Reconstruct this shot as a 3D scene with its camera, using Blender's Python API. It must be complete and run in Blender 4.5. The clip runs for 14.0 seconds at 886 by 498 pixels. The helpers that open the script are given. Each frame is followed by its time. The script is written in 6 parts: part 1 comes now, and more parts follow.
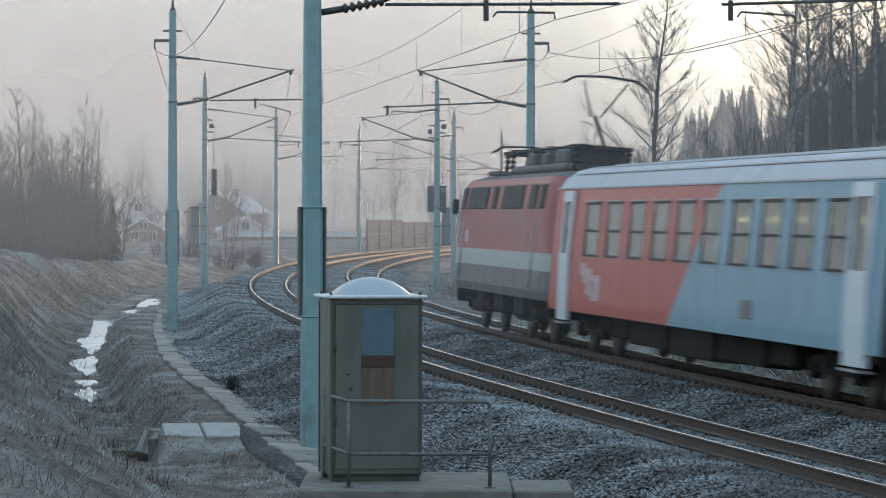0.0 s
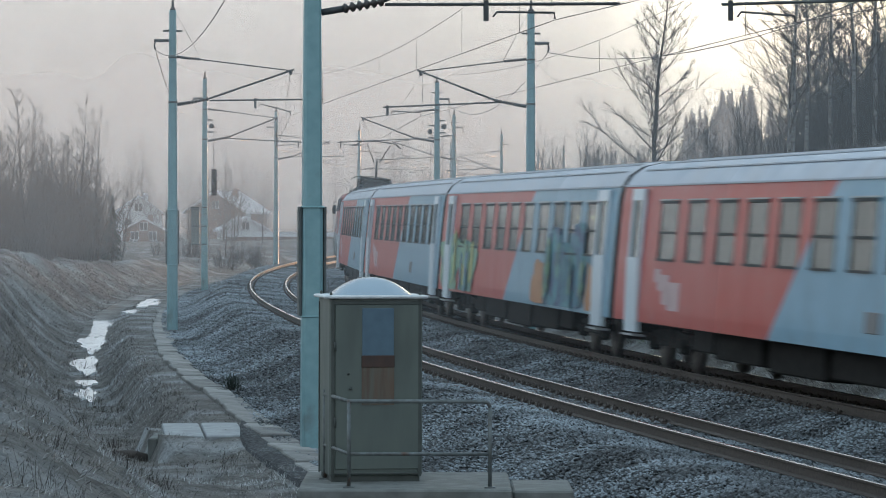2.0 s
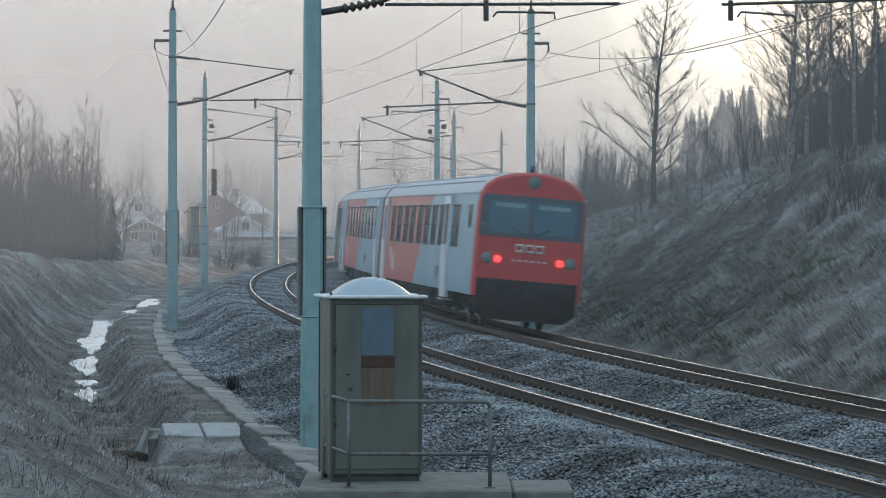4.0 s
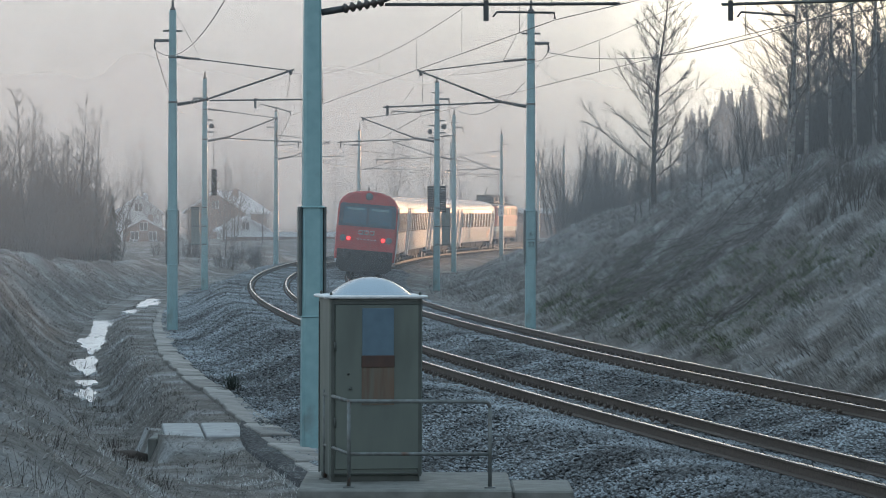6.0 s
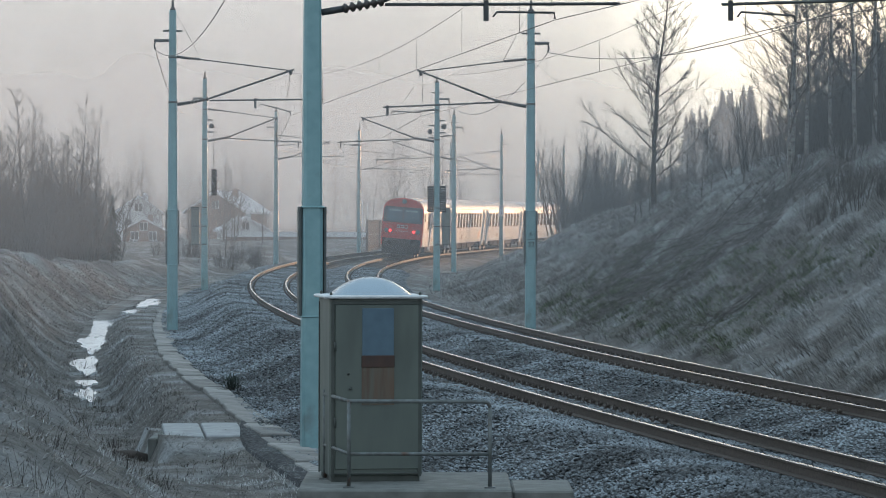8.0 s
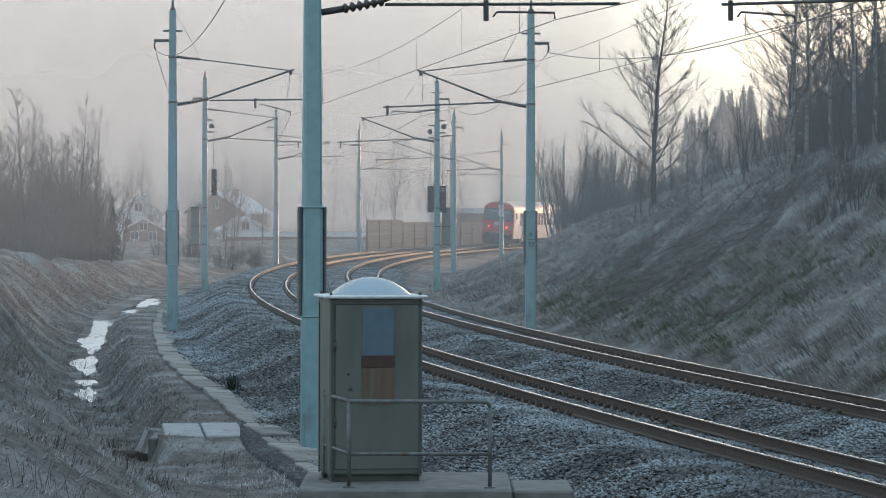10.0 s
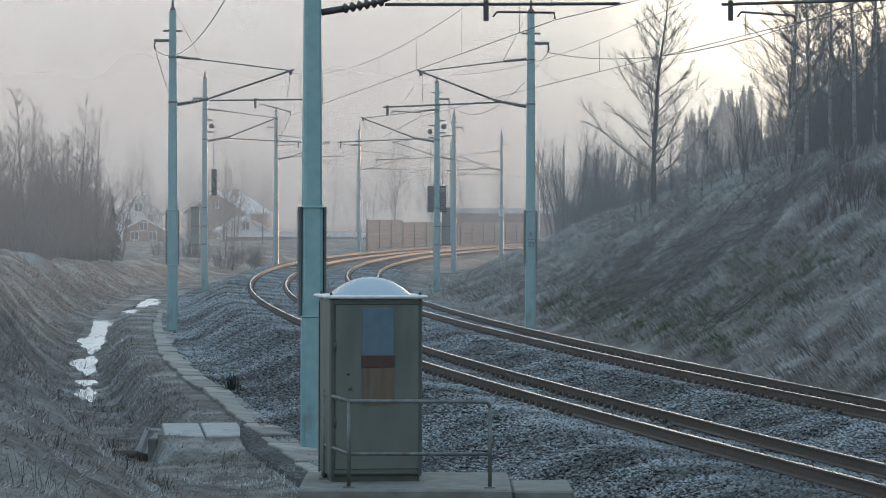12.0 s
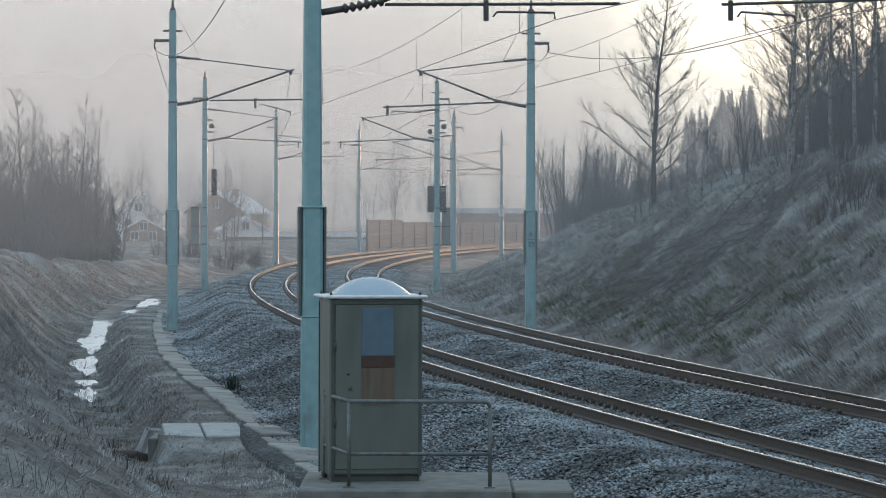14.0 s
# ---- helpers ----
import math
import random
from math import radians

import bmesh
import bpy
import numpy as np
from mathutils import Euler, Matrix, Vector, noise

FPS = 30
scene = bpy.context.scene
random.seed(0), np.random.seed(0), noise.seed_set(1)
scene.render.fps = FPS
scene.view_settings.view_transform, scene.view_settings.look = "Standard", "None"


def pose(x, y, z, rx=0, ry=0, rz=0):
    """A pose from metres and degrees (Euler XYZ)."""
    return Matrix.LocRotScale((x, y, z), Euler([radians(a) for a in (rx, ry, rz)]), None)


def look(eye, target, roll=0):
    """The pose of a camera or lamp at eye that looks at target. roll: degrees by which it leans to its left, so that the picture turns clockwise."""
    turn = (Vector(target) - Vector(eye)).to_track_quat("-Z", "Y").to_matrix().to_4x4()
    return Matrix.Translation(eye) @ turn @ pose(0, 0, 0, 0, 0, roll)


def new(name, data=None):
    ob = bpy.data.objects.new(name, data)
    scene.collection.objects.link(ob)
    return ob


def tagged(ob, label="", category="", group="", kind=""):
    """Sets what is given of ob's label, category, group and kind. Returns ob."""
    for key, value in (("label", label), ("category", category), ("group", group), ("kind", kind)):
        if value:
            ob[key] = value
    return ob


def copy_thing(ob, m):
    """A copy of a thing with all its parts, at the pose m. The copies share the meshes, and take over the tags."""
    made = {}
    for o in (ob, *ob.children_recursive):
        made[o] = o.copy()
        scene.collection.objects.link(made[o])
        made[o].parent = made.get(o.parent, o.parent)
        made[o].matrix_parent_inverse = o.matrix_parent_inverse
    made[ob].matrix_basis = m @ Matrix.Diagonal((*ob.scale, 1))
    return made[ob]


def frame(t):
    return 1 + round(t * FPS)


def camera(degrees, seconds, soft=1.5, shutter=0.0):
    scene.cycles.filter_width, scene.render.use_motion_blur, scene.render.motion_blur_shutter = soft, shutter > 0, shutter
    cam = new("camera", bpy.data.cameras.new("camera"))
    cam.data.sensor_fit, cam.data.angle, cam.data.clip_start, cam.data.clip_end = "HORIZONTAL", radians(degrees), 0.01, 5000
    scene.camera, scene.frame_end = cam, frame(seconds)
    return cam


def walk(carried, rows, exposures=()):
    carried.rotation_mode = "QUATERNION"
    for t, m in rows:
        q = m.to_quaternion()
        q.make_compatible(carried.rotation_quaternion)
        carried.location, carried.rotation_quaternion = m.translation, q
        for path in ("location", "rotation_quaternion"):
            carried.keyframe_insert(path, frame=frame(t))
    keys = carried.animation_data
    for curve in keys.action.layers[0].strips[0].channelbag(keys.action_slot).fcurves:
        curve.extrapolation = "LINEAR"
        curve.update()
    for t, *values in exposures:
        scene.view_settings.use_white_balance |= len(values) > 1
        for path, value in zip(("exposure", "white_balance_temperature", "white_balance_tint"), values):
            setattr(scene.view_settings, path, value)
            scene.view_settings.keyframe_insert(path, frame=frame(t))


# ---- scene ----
# the line: a right-hand curve, given by its curvature along its length
CAM_H, PITCH, ROLL = 2.8623, -0.4475, 0.129
cam = camera(14.643, 14.0, soft=0.9, shutter=0.5)
EYE = (0.0, 0.0, CAM_H)
TARGET = (0.0, math.cos(radians(PITCH)), CAM_H + math.sin(radians(PITCH)))
walk(cam, [(0.0, look(EYE, TARGET, ROLL)), (14.0, look(EYE, TARGET, ROLL))])

# ---- light: fog lit from a low sun behind the wooded hill ----
SUN_AZ, SUN_EL = 18.0, 4.5
world = bpy.data.worlds.new("world")
scene.world = world
world.use_nodes = True
wn, wl = world.node_tree.nodes, world.node_tree.links
wn.clear()
w_out = wn.new("ShaderNodeOutputWorld")
w_sky = wn.new("ShaderNodeTexSky")
w_sky.sky_type, w_sky.sun_disc = "NISHITA", False
w_sky.sun_elevation, w_sky.sun_rotation = radians(SUN_EL), radians(SUN_AZ)
w_sky.dust_density, w_sky.air_density = 4.0, 1.0
w_bg = wn.new("ShaderNodeBackground")
w_bg.inputs["Strength"].default_value = 0.008
wl.new(w_sky.outputs[0], w_bg.inputs["Color"])
w_tc = wn.new("ShaderNodeTexCoord")
w_sep = wn.new("ShaderNodeSeparateXYZ")
wl.new(w_tc.outputs["Generated"], w_sep.inputs[0])
w_ramp = wn.new("ShaderNodeValToRGB")          # fog from the horizon up to the blue zenith
w_ramp.color_ramp.elements[0].position, w_ramp.color_ramp.elements[0].color = 0.0, (0.39, 0.43, 0.455, 1)
w_ramp.color_ramp.elements[1].position, w_ramp.color_ramp.elements[1].color = 0.7, (0.47, 0.645, 0.79, 1)
for pos, col in ((0.03, (0.67, 0.705, 0.72, 1)), (0.075, (0.69, 0.73, 0.75, 1)), (0.25, (0.56, 0.64, 0.71, 1))):
    w_el = w_ramp.color_ramp.elements.new(pos)
    w_el.color = col
wl.new(w_sep.outputs["Z"], w_ramp.inputs[0])
w_dot = wn.new("ShaderNodeVectorMath")
w_dot.operation = "DOT_PRODUCT"
w_dot.inputs[1].default_value = (math.sin(radians(SUN_AZ)) * math.cos(radians(SUN_EL)), math.cos(radians(SUN_AZ)) * math.cos(radians(SUN_EL)), math.sin(radians(SUN_EL)))
wl.new(w_tc.outputs["Generated"], w_dot.inputs[0])
w_glow = wn.new("ShaderNodeValToRGB")          # the veil of light round the sun
w_glow.color_ramp.elements[0].position, w_glow.color_ramp.elements[0].color = 0.0, (0, 0, 0, 1)
w_glow.color_ramp.elements[1].position, w_glow.color_ramp.elements[1].color = 1.0, (4.0, 2.8, 1.6, 1)
for pos, col in ((0.10, (0.03, 0.027, 0.018, 1)), (0.30, (0.14, 0.128, 0.088, 1)), (0.40, (0.25, 0.23, 0.165, 1)), (0.47, (0.48, 0.44, 0.32, 1)), (0.525, (1.0, 0.92, 0.68, 1)), (0.58, (1.9, 1.72, 1.28, 1)), (0.75, (2.8, 2.2, 1.4, 1))):
    w_el = w_glow.color_ramp.elements.new(pos)
    w_el.color = col
w_map = wn.new("ShaderNodeMapRange")
w_map.inputs["From Min"].default_value, w_map.inputs["From Max"].default_value = 0.930, 1.0
wl.new(w_dot.outputs["Value"], w_map.inputs["Value"])
wl.new(w_map.outputs[0], w_glow.inputs[0])
w_fog = wn.new("ShaderNodeBackground")
w_fog.inputs["Strength"].default_value = 1.22
w_addc = wn.new("ShaderNodeMix")
w_addc.data_type, w_addc.blend_type = "RGBA", "ADD"
w_addc.inputs[0].default_value = 1.0
wl.new(w_ramp.outputs[0], w_addc.inputs[6])
wl.new(w_glow.outputs[0], w_addc.inputs[7])
wl.new(w_addc.outputs[2], w_fog.inputs["Color"])
w_add = wn.new("ShaderNodeAddShader")
wl.new(w_bg.outputs[0], w_add.inputs[0])
wl.new(w_fog.outputs[0], w_add.inputs[1])
wl.new(w_add.outputs[0], w_out.inputs["Surface"])

sun_data = bpy.data.lights.new("sun", "SUN")
sun_data.energy, sun_data.angle, sun_data.color = 3.3, radians(4), (1.0, 0.57, 0.31)
sun = new("sun", sun_data)
SUN_DIR = Vector((math.sin(radians(SUN_AZ)) * math.cos(radians(SUN_EL)), math.cos(radians(SUN_AZ)) * math.cos(radians(SUN_EL)), math.sin(radians(SUN_EL))))
sun.matrix_world = look(Vector((30, 300, 90)), Vector((30, 300, 90)) - SUN_DIR)
scene.view_settings.exposure = 0.12
scene.cycles.transparent_max_bounces = 32

# ---- the line's plan ----
KN = [-140, -60, -20, 20, 60, 100, 140, 180, 220, 260, 320, 420, 620, 640]
KV = [0.00134, 0.001337, 0.001252, 0.001167, 0.001237, 0.001331, 0.001142, 0.001319, 0.001342, 0.001145, 0.000905, 0.000664, 0.0006, 0.0]
X0, Y0, TH0 = 7.6650, 49.7197, -0.17011
SPACING, CANT = 4.2778, 0.083345
GRADE, GRADE2 = 0.00228983, 0.0011171
_S = np.arange(-140.0, 2600.0, 0.5)
_K = np.interp(_S, KN, KV)
_i0 = int(np.argmin(abs(_S)))
_T = np.cumsum(_K) * 0.5
_T = _T - _T[_i0] + TH0
_X = np.cumsum(np.sin(_T)) * 0.5
_Y = np.cumsum(np.cos(_T)) * 0.5
_X, _Y = _X - _X[_i0] + X0, _Y - _Y[_i0] + Y0
_Z = np.where(_S < 420, GRADE * _S + GRADE2 * _S ** 2 / 1000, GRADE * 420 + GRADE2 * 176.4 + 0.0 * _S)


def heading(s):
    return float(np.interp(s, _S, _T))


def level(s):
    return float(np.interp(s, _S, _Z))


def on(s, o, z=0.0):
    """The point at s metres along the far track, o metres to the right of its middle and z above its rails."""
    th = heading(s)
    return Vector((float(np.interp(s, _S, _X)) + o * math.cos(th), float(np.interp(s, _S, _Y)) - o * math.sin(th), level(s) + z))


def on_many(s, o, z):
    """The same for arrays, z in the world."""
    th, x, y = np.interp(s, _S, _T), np.interp(s, _S, _X), np.interp(s, _S, _Y)
    return np.stack([x + o * np.cos(th), y - o * np.sin(th), z], -1)


def beside(s, o, z=0.0, turn=0.0):
    """A pose with x along the line, y to its left, at world height z."""
    p = on(s, o)
    return pose(p.x, p.y, z, 0, 0, 90 - math.degrees(heading(s)) + turn)


# ---- mesh building ----
class MB:
    def __init__(self):
        self.v, self.f, self.m, self.smooth = [], [], [], []

    def add(self, verts, faces, mi=0, smooth=False):
        b = len(self.v)
        self.v.extend([tuple(p) for p in verts])
        for q in faces:
            self.f.append([b + i for i in q])
            self.m.append(mi)
            self.smooth.append(smooth)
        return self

    def box(self, c, size, mi=0, rot=None, bevel=0.0):
        x, y, z = (a / 2 for a in size)
        if bevel > 0:
            b = min(bevel, x * 0.9, y * 0.9, z * 0.9)
            pts = []
            for sx in (-1, 1):
                for sy in (-1, 1):
                    for sz in (-1, 1):
                        pts += [(sx * x, sy * (y - b), sz * (z - b)), (sx * (x - b), sy * y, sz * (z - b)), (sx * (x - b), sy * (y - b), sz * z)]
            bm = bmesh.new()
            for p in pts:
                bm.verts.new(p)
            bmesh.ops.convex_hull(bm, input=bm.verts)
            bm.verts.index_update()
            vs = [v.co.copy() for v in bm.verts]
            fs = [[v.index for v in q.verts] for q in bm.faces]
            bm.free()
        else:
            vs = [Vector((sx * x, sy * y, sz * z)) for sx in (-1, 1) for sy in (-1, 1) for sz in (-1, 1)]
            fs = [(0, 1, 3, 2), (4, 6, 7, 5), (0, 4, 5, 1), (2, 3, 7, 6), (0, 2, 6, 4), (1, 5, 7, 3)]
        if rot is not None:
            vs = [rot @ v for v in vs]
        return self.add([v + Vector(c) for v in vs], fs, mi)

    def tube(self, pts, radii, n=8, mi=0, caps=True, smooth=True):
        pts = [Vector(p) for p in pts]
        if not isinstance(radii, (list, tuple)):
            radii = [radii] * len(pts)
        vs, fs = [], []
        for i, p in enumerate(pts):
            d = (pts[min(i + 1, len(pts) - 1)] - pts[max(i - 1, 0)]).normalized()
            a = d.cross(Vector((0, 0, 1)) if abs(d.z) < 0.95 else Vector((1, 0, 0))).normalized()
            b = d.cross(a)
            for k in range(n):
                an = 2 * math.pi * k / n
                vs.append(p + (a * math.cos(an) + b * math.sin(an)) * radii[i])
        for i in range(len(pts) - 1):
            for k in range(n):
                k2 = (k + 1) % n
                fs.append((i * n + k, i * n + k2, (i + 1) * n + k2, (i + 1) * n + k))
        if caps:
            fs.append(list(range(n))[::-1])
            fs.append([(len(pts) - 1) * n + k for k in range(n)])
        return self.add(vs, fs, mi, smooth)

    def lathe(self, c, prof, n=24, mi=0, axis="z"):
        """prof: (radius, height) from below."""
        vs, fs = [], []
        for r, h in prof:
            for k in range(n):
                an = 2 * math.pi * k / n
                p = (r * math.cos(an), r * math.sin(an), h)
                if axis == "x":
                    p = (h, r * math.cos(an), r * math.sin(an))
                if axis == "y":
                    p = (r * math.sin(an), h, r * math.cos(an))
                vs.append(Vector(p) + Vector(c))
        for i in range(len(prof) - 1):
            for k in range(n):
                k2 = (k + 1) % n
                fs.append((i * n + k, i * n + k2, (i + 1) * n + k2, (i + 1) * n + k))
        fs.append(list(range(n))[::-1])
        fs.append([(len(prof) - 1) * n + k for k in range(n)])
        return self.add(vs, fs, mi, True)

    def prism(self, poly, axis, a, b, mi=0):
        """A polygon of 2D points drawn out along an axis from a to b."""
        def p3(p, h):
            return {"x": (h, p[0], p[1]), "y": (p[0], h, p[1]), "z": (p[0], p[1], h)}[axis]
        n = len(poly)
        vs = [p3(p, a) for p in poly] + [p3(p, b) for p in poly]
        fs = [list(range(n))[::-1], list(range(n, 2 * n))] + [(i, (i + 1) % n, n + (i + 1) % n, n + i) for i in range(n)]
        return self.add(vs, fs, mi)

    def mesh(self, name, mats):
        me = bpy.data.meshes.new(name)
        me.from_pydata(self.v, [], self.f)
        for mt in mats if isinstance(mats, (list, tuple)) else [mats]:
            me.materials.append(mt)
        me.polygons.foreach_set("material_index", self.m)
        me.polygons.foreach_set("use_smooth", self.smooth)
        bm = bmesh.new()
        bm.from_mesh(me)
        bmesh.ops.recalc_face_normals(bm, faces=bm.faces)
        bm.to_mesh(me)
        bm.free()
        me.update()
        return me


def thing(name, label, category, m=None, group="", kind="", data=None):
    ob = new(name, data)
    if m is not None:
        ob.matrix_world = m
    return tagged(ob, label, category, group, kind)


def part(name, mb, mats, parent, label=""):
    data = mb.mesh(name, mats) if isinstance(mb, MB) else mb
    ob = new(name, data)
    ob.parent = parent
    return tagged(ob, label)


def fast_mesh(name, verts, faces, mats):
    """A mesh from arrays of triangles or quads."""
    verts, faces = np.asarray(verts, np.float32), np.asarray(faces, np.int32)
    me = bpy.data.meshes.new(name)
    k = faces.shape[1]
    me.vertices.add(len(verts))
    me.vertices.foreach_set("co", verts.ravel())
    me.loops.add(faces.size)
    me.loops.foreach_set("vertex_index", faces.ravel())
    me.polygons.add(len(faces))
    me.polygons.foreach_set("loop_start", np.arange(0, faces.size, k, dtype=np.int32))
    for mt in mats if isinstance(mats, (list, tuple)) else [mats]:
        me.materials.append(mt)
    me.update(calc_edges=True)
    me.validate()
    return me


# ---- materials ----
def material(name, c1, c2=None, scale=8.0, rough=0.6, metal=0.0, bump=0.0, fine=60.0, c3=None, c3_scale=1.5, c3_at=(0.5, 0.7), island=0.0, spec=0.5, bump_dist=0.01, stretch=None, coat=0.0, frost=None, vary=0.0):
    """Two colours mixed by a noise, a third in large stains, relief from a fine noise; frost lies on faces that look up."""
    mt = bpy.data.materials.new(name)
    mt.use_nodes = True
    nt = mt.node_tree
    nd, ln = nt.nodes, nt.links
    bs = nd["Principled BSDF"]
    bs.inputs["Roughness"].default_value, bs.inputs["Metallic"].default_value = rough, metal
    bs.inputs["Specular IOR Level"].default_value = spec
    bs.inputs["Coat Weight"].default_value = coat
    tc = nd.new("ShaderNodeTexCoord")
    vec = tc.outputs["Object"]
    if stretch:
        mp = nd.new("ShaderNodeMapping")
        mp.inputs["Scale"].default_value = stretch
        ln.new(vec, mp.inputs[0])
        vec = mp.outputs[0]

    def noise_at(sc, det=4.0):
        n = nd.new("ShaderNodeTexNoise")
        n.inputs["Scale"].default_value, n.inputs["Detail"].default_value = sc, det
        ln.new(vec, n.inputs["Vector"])
        return n.outputs["Fac"]

    def ramp(fac, lo, hi):
        r = nd.new("ShaderNodeMapRange")
        r.inputs["From Min"].default_value, r.inputs["From Max"].default_value = lo, hi
        ln.new(fac, r.inputs["Value"])
        return r.outputs[0]

    def mix(fac, a, b):
        x = nd.new("ShaderNodeMix")
        x.data_type = "RGBA"
        if fac is not None:
            ln.new(fac, x.inputs[0])
        for sock, val in ((x.inputs[6], a), (x.inputs[7], b)):
            if isinstance(val, tuple):
                sock.default_value = (*val, 1)
            else:
                ln.new(val, sock)
        return x.outputs[2]

    c2 = c2 or tuple(min(1, c * 0.75) for c in c1)
    n1 = noise_at(scale, 6)
    col = mix(ramp(n1, 0.3, 0.7), c1, c2)
    if c3:
        col = mix(ramp(noise_at(c3_scale, 5), *c3_at), col, c3)
    if island:
        gi = nd.new("ShaderNodeNewGeometry")
        hv = nd.new("ShaderNodeHueSaturation")
        mr = nd.new("ShaderNodeMapRange")
        mr.inputs["To Min"].default_value, mr.inputs["To Max"].default_value = 1 - island, 1 + island
        ln.new(gi.outputs["Random Per Island"], mr.inputs["Value"])
        ln.new(mr.outputs[0], hv.inputs["Value"])
        ln.new(col, hv.inputs["Color"])
        col = hv.outputs[0]
    if vary:
        oi, hs, vr = nd.new("ShaderNodeObjectInfo"), nd.new("ShaderNodeHueSaturation"), nd.new("ShaderNodeMapRange")
        vr.inputs["To Min"].default_value, vr.inputs["To Max"].default_value = 1 - vary, 1 + vary
        ln.new(oi.outputs["Random"], vr.inputs["Value"])
        ln.new(vr.outputs[0], hs.inputs["Value"])
        ln.new(col, hs.inputs["Color"])
        col = hs.outputs[0]
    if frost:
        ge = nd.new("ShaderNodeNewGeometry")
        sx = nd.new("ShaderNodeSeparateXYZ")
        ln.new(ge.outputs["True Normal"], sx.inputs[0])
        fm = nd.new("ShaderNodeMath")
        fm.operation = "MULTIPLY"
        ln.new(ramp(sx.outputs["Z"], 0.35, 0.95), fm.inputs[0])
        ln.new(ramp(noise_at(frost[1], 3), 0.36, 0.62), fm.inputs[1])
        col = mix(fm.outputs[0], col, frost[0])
    ln.new(col, bs.inputs["Base Color"])
    bs.inputs["Coat Roughness"].default_value = 0.3
    rr = nd.new("ShaderNodeMapRange")
    rr.inputs["To Min"].default_value, rr.inputs["To Max"].default_value = max(0.02, rough - 0.12), min(1, rough + 0.12)
    ln.new(n1, rr.inputs["Value"])
    ln.new(rr.outputs[0], bs.inputs["Roughness"])
    if bump:
        b = nd.new("ShaderNodeBump")
        b.inputs["Strength"].default_value, b.inputs["Distance"].default_value = bump, bump_dist
        ln.new(noise_at(fine, 5), b.inputs["Height"])
        ln.new(b.outputs[0], bs.inputs["Normal"])
    return mt


def glowing(name, col, power):
    mt = bpy.data.materials.new(name)
    mt.use_nodes = True
    bs = mt.node_tree.nodes["Principled BSDF"]
    bs.inputs["Base Color"].default_value = (*col, 1)
    bs.inputs["Emission Color"].default_value = (*col, 1)
    bs.inputs["Emission Strength"].default_value = power
    return mt


def pane_glass(name, tint, clear):
    """Coach glass: partly clear, partly tinted, with a real gloss."""
    mt = bpy.data.materials.new(name)
    mt.use_nodes = True
    nd, ln = mt.node_tree.nodes, mt.node_tree.links
    bs = nd["Principled BSDF"]
    bs.inputs["Base Color"].default_value = (*tint, 1)
    bs.inputs["Roughness"].default_value = 0.06
    tr = nd.new("ShaderNodeBsdfTransparent")
    tr.inputs[0].default_value = (0.75, 0.82, 0.8, 1)
    mx = nd.new("ShaderNodeMixShader")
    mx.inputs[0].default_value = 1 - clear
    ln.new(tr.outputs[0], mx.inputs[1])
    ln.new(bs.outputs[0], mx.inputs[2])
    ln.new(mx.outputs[0], nd["Material Output"].inputs[0])
    return mt


